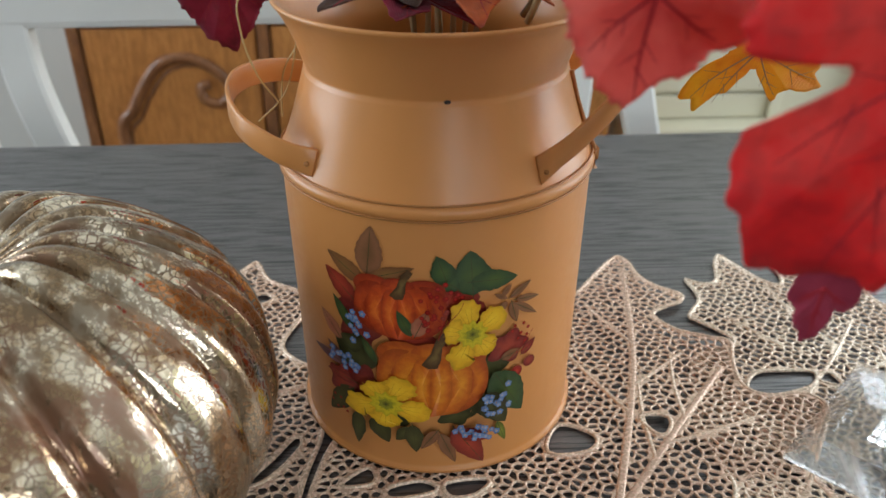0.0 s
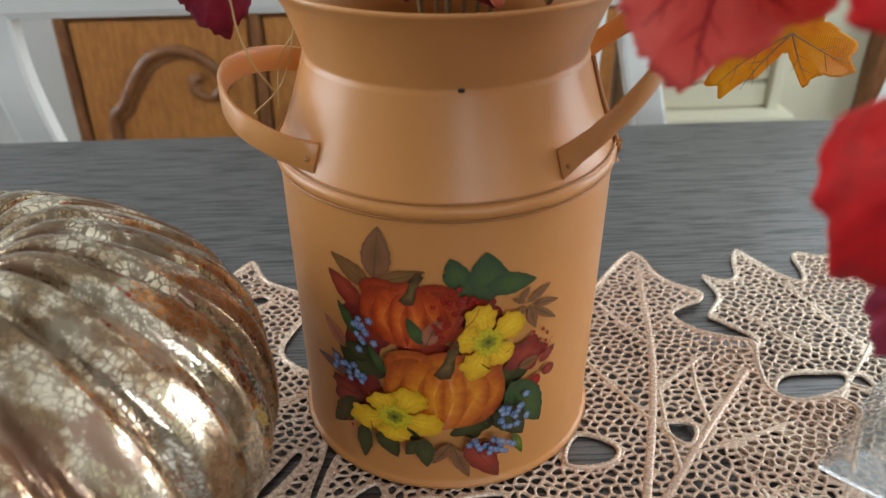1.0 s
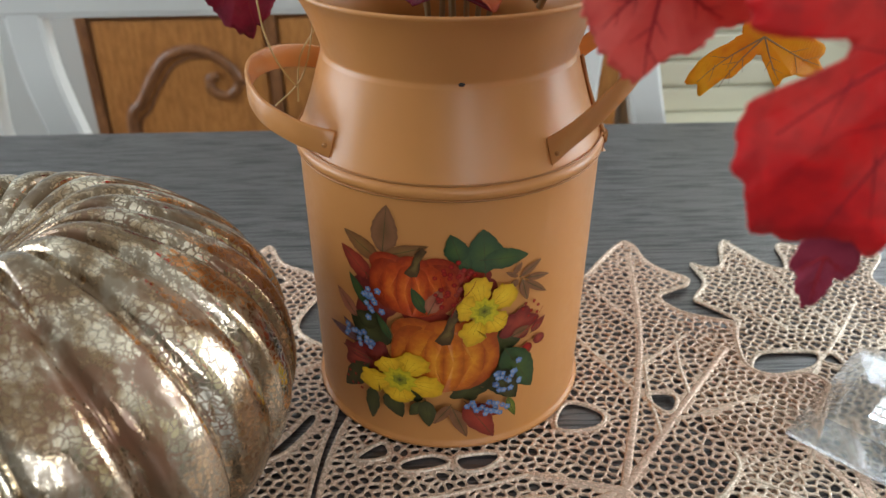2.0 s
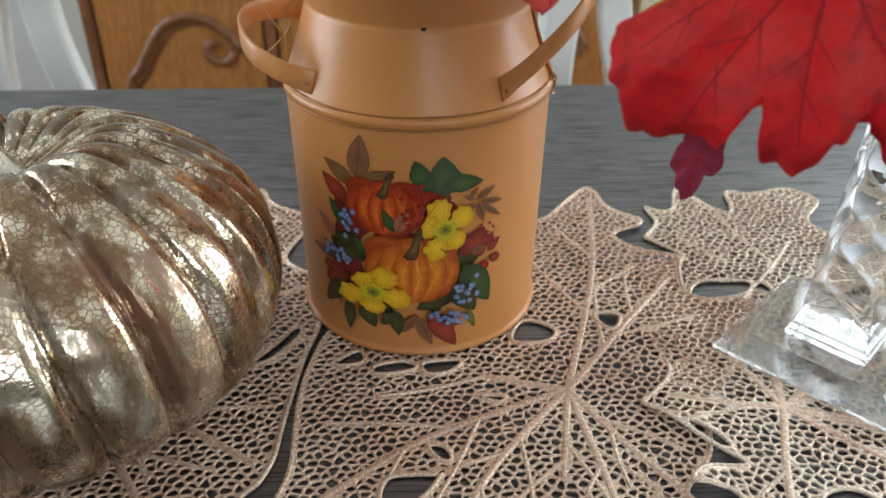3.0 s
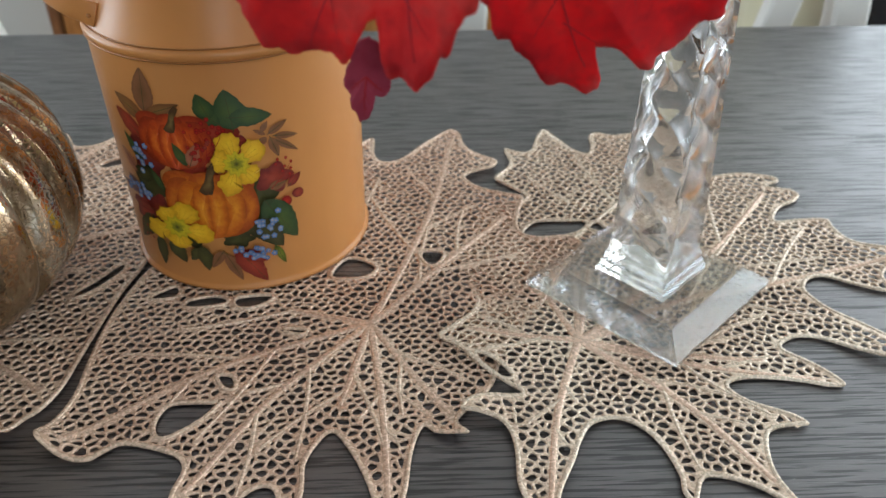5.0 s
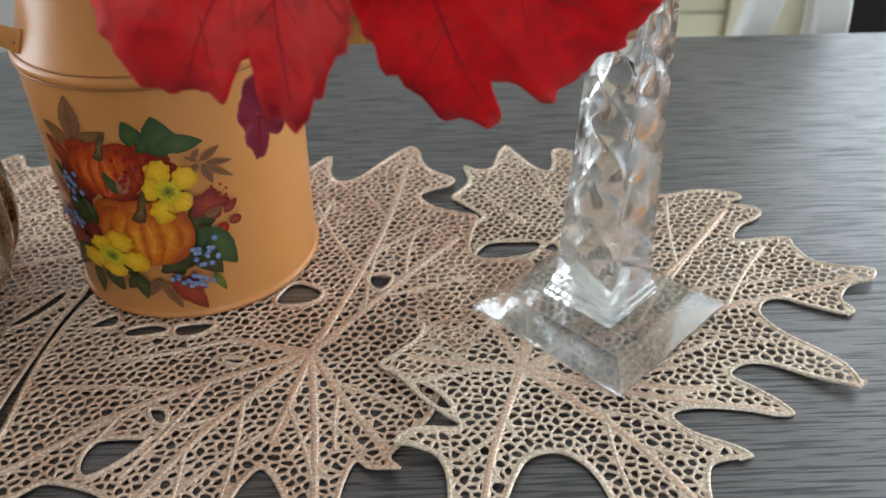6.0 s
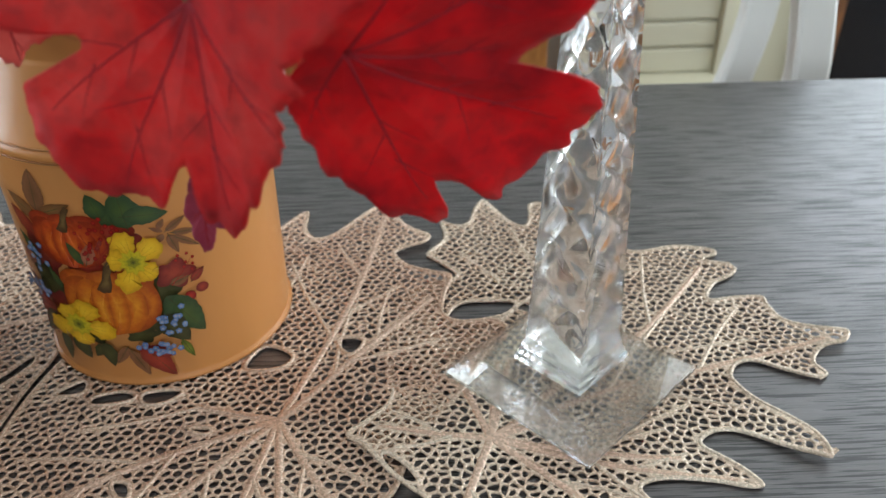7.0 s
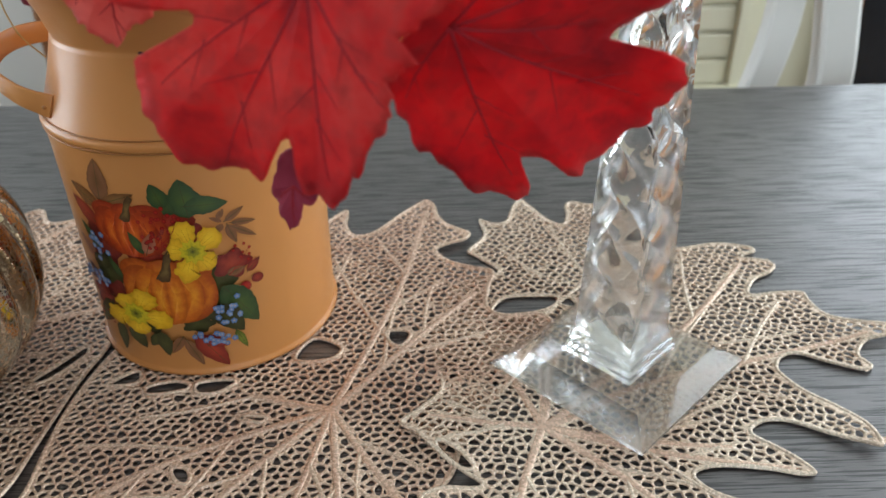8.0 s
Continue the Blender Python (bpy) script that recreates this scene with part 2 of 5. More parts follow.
M_YELLEAF = leaf_cloth("amber_leaf_cloth", (0.92, 0.43, 0.018), (0.95, 0.58, 0.025), (0.80, 0.27, 0.012))
M_ORLEAF = leaf_cloth("rust_leaf_cloth", (0.62, 0.11, 0.02), (0.7, 0.2, 0.04), (0.25, 0.035, 0.015))
M_BRLEAF = leaf_cloth("brown_leaf_cloth", (0.13, 0.05, 0.025), (0.2, 0.09, 0.05), (0.05, 0.02, 0.012))
M_LEAFVEIN = plain("leaf_vein_cord", (0.36, 0.008, 0.02), 0.7)
M_STEM = plain("leaf_stem_wrap", (0.34, 0.22, 0.10), 0.7, 0, 0.25, 60)
M_TWINE = plain("golden_raffia", (0.55, 0.36, 0.14), 0.5, 0.0, 0.2, 80)


def paint(name, inner, outer, mottle=0.25):
    """Printed decal ink: from the midrib (u=0) to the edge (u=1), with brushy mottling."""
    n = Nodes(name)
    uv = n.t.nodes.new("ShaderNodeUVMap")
    sep = n.t.nodes.new("ShaderNodeSeparateXYZ")
    n.link(uv.outputs["UV"], sep.inputs[0])
    br = n.noise(n.scaled(240.0), 1.0, 4, 0.65, 0.6)
    f = n.math("ADD", sep.outputs["X"], n.math("MULTIPLY", n.math("SUBTRACT", br, 0.5), mottle * 2.4))
    dk = tuple(x * 0.78 for x in outer)
    n.set(Base_Color=n.ramp(f, [(0.05, inner), (0.75, outer), (1.0, dk)]), Roughness=0.3, Specular_IOR_Level=0.4)
    return n.mat


P_BROWN = paint("ink_brown", (0.17, 0.075, 0.030), (0.24, 0.10, 0.045))
P_OLIVE = paint("ink_olive", (0.24, 0.12, 0.035), (0.21, 0.085, 0.030))
P_RED = paint("ink_red", (0.42, 0.055, 0.028), (0.26, 0.030, 0.018), 0.4)
P_ROSE = paint("ink_rose", (0.36, 0.10, 0.06), (0.42, 0.15, 0.08))
P_GREEN = paint("ink_green", (0.075, 0.115, 0.026), (0.045, 0.080, 0.028), 0.4)
P_DKGREEN = paint("ink_dark_green", (0.085, 0.085, 0.026), (0.055, 0.052, 0.018), 0.4)
P_LIME = paint("ink_lime", (0.22, 0.24, 0.03), (0.12, 0.15, 0.02))
P_BERRY = paint("ink_berry", (0.50, 0.030, 0.016), (0.28, 0.012, 0.010), 0.1)
P_WINE = paint("ink_wine", (0.36, 0.055, 0.03), (0.22, 0.028, 0.022), 0.5)
P_PLUM = paint("ink_plum", (0.16, 0.07, 0.08), (0.20, 0.08, 0.08))
P_REDPUMP = paint("ink_red_pumpkin", (0.72, 0.155, 0.020), (0.48, 0.055, 0.010), 0.5)
P_ORANGE = paint("ink_orange_pumpkin", (0.76, 0.29, 0.022), (0.56, 0.125, 0.010), 0.5)
P_YELLOW = paint("ink_yellow", (0.88, 0.56, 0.03), (0.74, 0.40, 0.015), 0.4)
P_YELDARK = paint("ink_flower_heart", (0.06, 0.06, 0.01), (0.30, 0.28, 0.02))
P_YELSHADE = paint("ink_yellow_shade", (0.66, 0.38, 0.015), (0.60, 0.32, 0.012), 0.3)
P_YELGREEN = paint("ink_yellow_green", (0.16, 0.20, 0.012), (0.66, 0.50, 0.02), 0.5)
P_REDPUMP_DEEP = paint("ink_red_pumpkin_deep", (0.54, 0.080, 0.014), (0.33, 0.034, 0.010), 0.5)
P_ORANGE_DEEP = paint("ink_orange_pumpkin_deep", (0.62, 0.17, 0.014), (0.42, 0.075, 0.010), 0.5)
P_STALK = paint("ink_stalk", (0.20, 0.13, 0.04), (0.09, 0.045, 0.018), 0.5)
P_PALEBLUE = paint("ink_pale_blue", (0.30, 0.38, 0.54), (0.17, 0.26, 0.46), 0.2)
P_BLUE = paint("ink_blue", (0.24, 0.32, 0.50), (0.12, 0.21, 0.42))


# ---- mesh helpers ----
def part(name, bm, material, parent=None, label="", smooth=False):
    me = bpy.data.meshes.new(name)
    bm.to_mesh(me)
    bm.free()
    me.materials.append(material)
    if smooth:
        me.polygons.foreach_set("use_smooth", [True] * len(me.polygons))
    ob = new(name, me)
    if parent:
        ob.parent = parent
    if label:
        tagged(ob, label)
    return ob


def thing(name, label, category, group="", at=(0, 0, 0), turn=0.0, kind=""):
    ob = new(name)
    ob.empty_display_size = 0.02
    ob.matrix_world = pose(*at, 0, 0, turn)
    return tagged(ob, label, category, group, kind)


def box(bm, x0, x1, y0, y1, z0, z1, bevel=0.0):
    r = bmesh.ops.create_cube(bm, size=1.0)
    for v in r["verts"]:
        v.co = Vector((x0 if v.co.x < 0 else x1, y0 if v.co.y < 0 else y1, z0 if v.co.z < 0 else z1))
    if bevel:
        es = {e for v in r["verts"] for e in v.link_edges}
        bmesh.ops.bevel(bm, geom=list(es), offset=bevel, segments=2, affect="EDGES", profile=0.6)
    return bm


def boxed(*a, bevel=0.0):
    return box(bmesh.new(), *a, bevel=bevel)


def lathe(profile, n=96):
    bm = bmesh.new()
    rings = []
    for r, z in profile:
        if r < 1e-6:
            rings.append([bm.verts.new((0, 0, z))])
        else:
            rings.append([bm.verts.new((r * math.cos(2 * math.pi * k / n), r * math.sin(2 * math.pi * k / n), z)) for k in range(n)])
    for a, b in zip(rings, rings[1:]):
        for k in range(n):
            j = (k + 1) % n
            vs = [a[k % len(a)], a[j % len(a)], b[j % len(b)], b[k % len(b)]]
            vs = [v for i, v in enumerate(vs) if v not in vs[:i]]
            if len(vs) > 2:
                bm.faces.new(vs)
    bmesh.ops.recalc_face_normals(bm, faces=bm.faces)
    return bm


def spline(pts, steps=8, closed=False):
    """Catmull-Rom through the points."""
    p = [Vector(q) for q in pts]
    out, n = [], len(p)
    for i in range(n if closed else n - 1):
        if closed:
            a, b, c, d = p[i - 1], p[i], p[(i + 1) % n], p[(i + 2) % n]
        else:
            a, b, c, d = p[max(i - 1, 0)], p[i], p[i + 1], p[min(i + 2, n - 1)]
        for k in range(steps):
            t = k / steps
            out.append(0.5 * (2 * b + (c - a) * t + (2 * a - 5 * b + 4 * c - d) * t * t + (3 * b - a - 3 * c + d) * t ** 3))
    if not closed:
        out.append(p[-1])
    return out


def tube(path, radius, n=8, bm=None, flat=1.0):
    """A round cord along a path; radius may be a function of 0..1."""
    bm = bm or bmesh.new()
    rings, up = [], Vector((0, 0, 1))
    for i, p in enumerate(path):
        d = (path[min(i + 1, len(path) - 1)] - path[max(i - 1, 0)]).normalized()
        side = d.cross(up)
        if side.length < 1e-4:
            side = d.cross(Vector((1, 0, 0)))
        side.normalize()
        up2 = side.cross(d)
        r = radius(i / (len(path) - 1)) if callable(radius) else radius
        rings.append([bm.verts.new(p + side * r * math.cos(2 * math.pi * k / n) + up2 * r * flat * math.sin(2 * math.pi * k / n)) for k in range(n)])
    for a, b in zip(rings, rings[1:]):
        for k in range(n):
            bm.faces.new((a[k], a[(k + 1) % n], b[(k + 1) % n], b[k]))
    bm.faces.new(rings[0][::-1])
    bm.faces.new(rings[-1])
    return bm


# ---- room ----
X0, X1, Y0, Y1, ZF, ZC = ROOM


def wall(name, label, axis, at, thick, span, material, opening=None):
    """A wall along x or y with one opening through it, made of four blocks."""
    bm = bmesh.new()
    a0, a1 = span

    def block(p0, p1, z0, z1):
        lo, hi = min(at, at + thick), max(at, at + thick)
        box(bm, *((p0, p1, lo, hi) if axis == "x" else (lo, hi, p0, p1)), z0, z1)

    if opening:
        o0, o1, s, h = opening[:4]
        block(a0, o0, ZF, ZC)
        block(o1, a1, ZF, ZC)
        block(o0, o1, ZF, s)
        block(o0, o1, h, ZC)
    else:
        block(a0, a1, ZF, ZC)
    ob = part(name, bm, material)
    return tagged(ob, label, "wall", kind="structure")


wall("wall_north", "matt grey painted wall behind the wooden sideboard", "x", Y1, 0.12, (X0, X1), M_WALL, WINDOWS["north"])
# unseen wall, coloured dark so that reflections of it stay dim
wall("wall_south", "unseen brown grey wall, darkened for a dim room, with an added window", "x", Y0, -0.12, (X0, X1), M_DIM, WINDOWS["south_fill"])
wall("wall_west", "pale painted wall with a window", "y", X0, -0.12, (Y0 - 0.12, Y1 + 0.12), M_PALE, WINDOWS["left"])
wall("wall_east", "pale painted wall with a window", "y", X1, 0.12, (Y0 - 0.12, Y1 + 0.12), M_CREAM, WINDOWS["right"])
tagged(part("floor", boxed(X0 - 0.12, X1 + 0.12, Y0 - 0.12, Y1 + 0.12, ZF - 0.1, ZF), M_FLOOR), "brown wooden floor of the dining room", "floor", kind="structure")
tagged(part("ceiling", boxed(X0 - 0.12, X1 + 0.12, Y0 - 0.12, Y1 + 0.12, ZC, ZC + 0.1), M_CEIL), "white painted ceiling", "ceiling", kind="structure")


def window(name, axis, at, opening):
    o0, o1, s, h = opening[:4]
    win = thing(name, "white framed window letting in daylight", "window", kind="structure")

    def piece(nm, p0, p1, z0, z1, d0, d1, mat):
        lo, hi = at + d0, at + d1
        lo, hi = min(lo, hi), max(lo, hi)
        return part(nm, boxed(*((p0, p1, lo, hi) if axis == "x" else (lo, hi, p0, p1)), z0, z1), mat, win)

    sign = 1 if at > 0 else -1
    f = 0.05
    for a in ((o0, o0 + f, s, h), (o1 - f, o1, s, h), (o0 + f, o1 - f, s, s + f), (o0 + f, o1 - f, h - f, h), ((o0 + o1) / 2 - f / 2, (o0 + o1) / 2 + f / 2, s + f, h - f)):
        piece("window_frame", *a, 0.05 * sign, 0.1 * sign, M_CHAIR)
    for a0, a1 in ((o0 + f, (o0 + o1) / 2 - f / 2), ((o0 + o1) / 2 + f / 2, o1 - f)):
        pane = piece("pane", a0, a1, s + f, h - f, 0.07 * sign, 0.075 * sign, M_PANE)
        pane.visible_shadow = False
    return win


window("window_1", "y", X0, WINDOWS["left"])
window("window_2", "y", X1, WINDOWS["right"])
window("window_3", "x", Y1, WINDOWS["north"])
# invented window round the front fill light
window("fill_window", "x", Y0, WINDOWS["south_fill"])
tagged(part("ground", boxed(-400, 400, -400, 400, ZF - 0.5, ZF - 0.4), M_GREEN_OUT), "green lawn outside the windows", "ground", kind="structure")

# ---- sideboard behind the table ----
CY = 1.35


def sideboard():
    sb = thing("sideboard", "honey brown wooden sideboard with carved scroll door panels", "sideboard", at=(0, 0, 0))
    x0, x1, top = -0.70, 0.38, 0.10
    part("body", boxed(x0 + 0.01, x1 - 0.01, CY + 0.03, Y1 - 0.01, ZF + 0.08, top, bevel=0.004), M_CABINET, sb)
    part("top", boxed(x0 - 0.03, x1 + 0.03, CY - 0.02, Y1 - 0.005, top, top + 0.035, bevel=0.008), M_CABDARK, sb)
    part("plinth", boxed(x0 + 0.02, x1 - 0.02, CY + 0.05, Y1 - 0.02, ZF, ZF + 0.08), M_CABDARK, sb)
    n = 3
    w = (x1 - x0) / n
    for i in range(n):
        a, b = x0 + i * w, x0 + (i + 1) * w
        part("stile", boxed(a, a + 0.022, CY + 0.004, CY + 0.03, ZF + 0.09, top - 0.002, bevel=0.003), M_CABDARK, sb)
        door = part("door", boxed(a + 0.026, b - 0.004, CY + 0.008, CY + 0.03, ZF + 0.1, -0.145, bevel=0.004), M_CABINET, sb)
        # rail above the door; the shade on it is put into its dark wood
        part("rail", boxed(a + 0.024, b, CY + 0.002, CY + 0.03, -0.14, -0.105, bevel=0.006), M_CABDARK, sb)
        part("drawer", boxed(a + 0.026, b - 0.004, CY + 0.008, CY + 0.03, -0.1, top - 0.006, bevel=0.004), M_CABINET, sb)
        m = a + 0.075
        scroll = spline([(m, 0, -0.62), (m - 0.004, 0, -0.40), (m, 0, -0.335), (m + 0.022, 0, -0.31), (m + 0.05, 0, -0.262), (m + 0.09, 0, -0.215), (m + 0.145, 0, -0.203),
                         (m + 0.195, 0, -0.228), (m + 0.222, 0, -0.268), (m + 0.2, 0, -0.298), (m + 0.168, 0, -0.288), (m + 0.165, 0, -0.262), (m + 0.182, 0, -0.258)], 8)
        for p in scroll:
            p.y = CY + 0.009
        part("scroll_moulding", tube(scroll, lambda t: 0.0135 - 0.004 * t, 10), M_CABDARK, door, "raised carved scroll moulding", True)
        inner = [p + Vector((0.014, -0.0, -0.016)) for p in scroll[:64]]
        part("inner_bead", tube(inner, 0.004, 6), M_CABDARK, door, "", True)
    return sb


sideboard()


def cream_cupboard():
    cb = thing("cream_cupboard", "cream painted cupboard with ribbed horizontal panels", "cupboard")
    x0, x1 = 0.50, 0.86
    part("body", boxed(x0, x1, 1.61, Y1 - 0.01, ZF, 0.3, bevel=0.004), M_CREAM, cb)
    z = ZF + 0.1
    while z < 0.24:
        part("slat", boxed(x0 + 0.03, x1 - 0.03, 1.594, 1.61, z, z + 0.058, bevel=0.005), M_CREAM, cb)
        z += 0.066
    for a in (x0 + 0.002, x1 - 0.027):
        part("post", boxed(a, a + 0.025, 1.58, 1.61, ZF + 0.02, 0.29, bevel=0.004), M_CREAM, cb)
    part("ledge", boxed(x0 - 0.02, x1 + 0.02, 1.53, 1.61, -0.50, -0.455, bevel=0.006), M_CREAM, cb)
    return cb


cream_cupboard()
tagged(part("wall_panel", boxed(0.88, 1.12, 1.70, Y1 - 0.003, ZF, ZC - 0.01), M_CREAM), "cream painted wall panel", "wall", kind="structure")


def dark_screen():
    s = thing("framed_screen", "dark glossy screen in a brown wooden frame", "screen")
    part("screen", boxed(1.16, 1.9, 1.655, 1.68, -0.55, 0.1, bevel=0.003), M_DARKSCREEN, s)
    for a in ((1.12, 1.16, -0.6, 0.14), (1.9, 1.94, -0.6, 0.14), (1.16, 1.9, -0.6, -0.55), (1.16, 1.9, 0.1, 0.14)):
        part("frame", boxed(a[0], a[1], 1.64, 1.70, a[2], a[3], bevel=0.004), M_CABDARK, s)
    part("stand", boxed(1.3, 1.76, 1.58, Y1 - 0.01, ZF, -0.6, bevel=0.004), M_CABDARK, s)
    return s


dark_screen()


# ---- chairs beyond the table ----
def dining_chair(cx, cy):
    ch = thing("dining_chair", "white painted dining chair with a curved splat back", "chair", "chairs along the table", (cx, cy, ZF))
    h = -ZF

    def ribbon(path, w, t):
        """A flat bar of width w (x) and thickness t (y) along a path."""
        bm = bmesh.new()
        rings = []
        for p in path:
            rings.append([bm.verts.new(p + Vector((sx * w / 2, sy * t / 2, 0))) for sx, sy in ((-1, -1), (-0.8, -1.25), (0.8, -1.25), (1, -1), (1, 1), (-1, 1))])
        for a, b in zip(rings, rings[1:]):
            for k in range(6):
                bm.faces.new((a[k], a[(k + 1) % 6], b[(k + 1) % 6], b[k]))
        bm.faces.new(rings[0][::-1])
        bm.faces.new(rings[-1])
        bmesh.ops.recalc_face_normals(bm, faces=bm.faces)
        return bm

    for s in (-1, 1):
        part("stile", ribbon(spline([(s * 0.20, 0.0, 0.44), (s * 0.207, 0.004, h - 0.1), (s * 0.216, 0, h - 0.05), (s * 0.209, 0.01, h + 0.04), (s * 0.203, 0.02, h + 0.10)], 6), 0.042, 0.024), M_CHAIR, ch)
        part("splat", ribbon(spline([(s * 0.10, 0.0, 0.47), (s * 0.112, 0, h - 0.13), (s * 0.132, 0, h - 0.055), (s * 0.145, 0.004, h + 0.0), (s * 0.151, 0.01, h + 0.036), (s * 0.152, 0.012, h + 0.072)], 8), 0.036, 0.018), M_CHAIR, ch)
        part("leg", boxed(s * 0.2 - 0.02, s * 0.2 + 0.02, -0.02, 0.02, 0, 0.44, bevel=0.004), M_CHAIR, ch)
        part("leg", boxed(s * 0.2 - 0.02, s * 0.2 + 0.02, -0.42, -0.38, 0, 0.43, bevel=0.004), M_CHAIR, ch)
    part("top_rail", boxed(-0.235, 0.235, 0.0, 0.03, h + 0.066, h + 0.165, bevel=0.008), M_CHAIR, ch)
    part("lower_rail", boxed(-0.18, 0.18, -0.012, 0.012, 0.47, 0.53, bevel=0.006), M_CHAIR, ch)
    part("seat", boxed(-0.23, 0.23, -0.43, 0.02, 0.43, 0.47, bevel=0.012), M_CHAIR, ch)
    return ch


chair = dining_chair(-0.30, 0.565)
copy_thing(chair, pose(0.310, 0.56, ZF))

# ---- table ----
def dining_table():
    tb = thing("dining_table", "dark grey stained oak dining table with open grain", "table", at=(0, 0, 0), turn=-1.05)
    part("tabletop", boxed(-1.15, 1.15, -0.56, 0.4315, -0.034, 0.0, bevel=0.003), M_TABLE, tb)
    part("apron", boxed(-1.0, 1.0, -0.44, -0.42, -0.12, -0.034), M_TABLE, tb)
    part("apron", boxed(-1.0, 1.0, 0.29, 0.31, -0.12, -0.034), M_TABLE, tb)
    for sx in (-1, 1):
        part("apron", boxed(sx * 1.0 - 0.01, sx * 1.0 + 0.01, -0.42, 0.29, -0.12, -0.034), M_TABLE, tb)
        for y in (-0.44, 0.31):
            part("leg", boxed(sx * 1.02 - 0.045, sx * 1.02 + 0.045, y - 0.045, y + 0.045, ZF, -0.034, bevel=0.004), M_TABLE, tb)
    return tb


dining_table()

# ---- milk can ----
CAN = Vector((-0.0715, 0.098, 0.0025))


def can_radius(z):
    return 0.0665 + (0.0685 - 0.0665) * z / 0.134


def milk_can():
    can = thing("milk_can_vase", "ochre enamelled metal milk can with a printed pumpkin bouquet", "vase", at=tuple(CAN))
    prof = [(0.0, 0.003), (0.064, 0.003), (0.0668, 0.0), (0.0679, 0.0004), (0.0682, 0.0012), (0.0679, 0.0021), (0.0671, 0.0026), (0.0667, 0.0030), (0.06655, 0.0042), (0.06655, 0.0060)]
    prof += [(can_radius(z), z) for z in (0.02, 0.05, 0.08, 0.11, 0.127, 0.1300, 0.1308)]
    prof += [(0.0688, 0.1314), (0.0696, 0.1324), (0.0700, 0.1338), (0.0698, 0.1352), (0.0691, 0.1362), (0.0683, 0.1366), (0.0680, 0.1374)]
    body = part("body", lathe(prof, 128), M_CAN, can, "", True)
    sh = [(0.0680, 0.1374), (0.0678, 0.1379), (0.0668, 0.1400), (0.0645, 0.1455), (0.0618, 0.1530), (0.0594, 0.1605), (0.0574, 0.1670), (0.0562, 0.1712), (0.0560, 0.1722), (0.0551, 0.1730), (0.0552, 0.1742)]
    sh += [(0.0563, 0.1772), (0.0586, 0.1848), (0.0612, 0.1912), (0.0636, 0.1958), (0.0655, 0.1990), (0.0664, 0.1998), (0.0669, 0.2008), (0.0663, 0.2018), (0.0651, 0.2013)]
    sh += [(0.0620, 0.1950), (0.0570, 0.1845), (0.0545, 0.1745), (0.060, 0.155), (0.066, 0.138), (0.0655, 0.1)]
    part("neck", lathe(sh, 128), M_CAN, can, "flared neck with a soft crease", True)
    # side seam
    a = radians(-15)
    seam = [Vector((r * math.cos(a), r * math.sin(a), z)) for r, z in ((0.0705, 0.133), (0.0690, 0.1385), (0.0655, 0.1455), (0.0605, 0.159), (0.057, 0.171))]
    part("seam", tube(seam, 0.0011, 6), M_CANEDGE, can, "folded metal side seam", True)
    bm = tube([Vector((0.0685 * math.cos(a + d), 0.0685 * math.sin(a + d), z)) for d, z in ((0.0, 0.128), (0.02, 0.1325), (0.0, 0.1375))], 0.0030, 6)
    part("seam_fold", bm, M_CANEDGE, can)
    # darker ochre line below and above the roll, rust line on the foot
    for r, z, rr in ((0.0692, 0.1312, 0.00055), (0.0688, 0.1376, 0.00045), (0.0681, 0.0008, 0.0005)):
        ring = [Vector((r * math.cos(t * 2 * math.pi / 96), r * math.sin(t * 2 * math.pi / 96), z)) for t in range(97)]
        part("edge_line", tube(ring, rr, 5), M_CANEDGE, can, "", True)
    # chip on the crease
    bm = bmesh.new()
    bmesh.ops.create_icosphere(bm, subdivisions=2, radius=0.0009)
    for v in bm.verts:
        v.co = Vector((v.co.x * 1.5, v.co.y * 0.5, v.co.z)) + Vector((0.0005, -0.0553, 0.1734))
    part("paint_chip", bm, M_CHIP, can)

    # handles: flat bands standing on edge
    for mid, rise, reach in ((172.0, 0.015, 0.8), (350.5, 0.045, 0.8)):
        m = radians(mid)
        u, v = Vector((math.cos(m), math.sin(m), 0)), Vector((-math.sin(m), math.cos(m), 0))
        knots = [(0.0, -0.0475, 0.0), (0.0075, -0.0478, 0.12), (0.0215, -0.0455, 0.35), (0.0385, -0.037, 0.65), (0.051, -0.020, 0.9), (0.0555, 0.0, 1.0),
                 (0.051, 0.020, 0.9), (0.0385, 0.037, 0.65), (0.0215, 0.0455, 0.35), (0.0075, 0.0478, 0.12), (0.0, 0.0475, 0.0)]
        knots = [(0.0445 + a * reach, b, 0.1445 + rise * c) for a, b, c in knots]
        path = spline([u * a + v * b + Vector((0, 0, c)) for a, b, c in knots], 7)
        bm = bmesh.new()
        rings = []
        for i, p in enumerate(path):
            d = (path[min(i + 1, len(path) - 1)] - path[max(i - 1, 0)]).normalized()
            out = d.cross(Vector((0, 0, 1))).normalized()
            up = (Vector((0, 0, 1)) + out * 0.0).normalized()
            e = min(i, len(path) - 1 - i) / len(path)
            lean = max(0.0, 1 - e / 0.12)
            up = (up - Vector((p.x, p.y, 0)).normalized() * 0.42 * lean).normalized()
            hw = 0.0056
            th = 0.0005
            rings.append([bm.verts.new(p + up * h + out * t) for h, t in ((-hw, -th), (-hw + 0.0006, -th - 0.0004), (hw - 0.0006, -th - 0.0004), (hw, -th), (hw, th), (hw - 0.0006, th + 0.0004), (-hw + 0.0006, th + 0.0004), (-hw, th))])
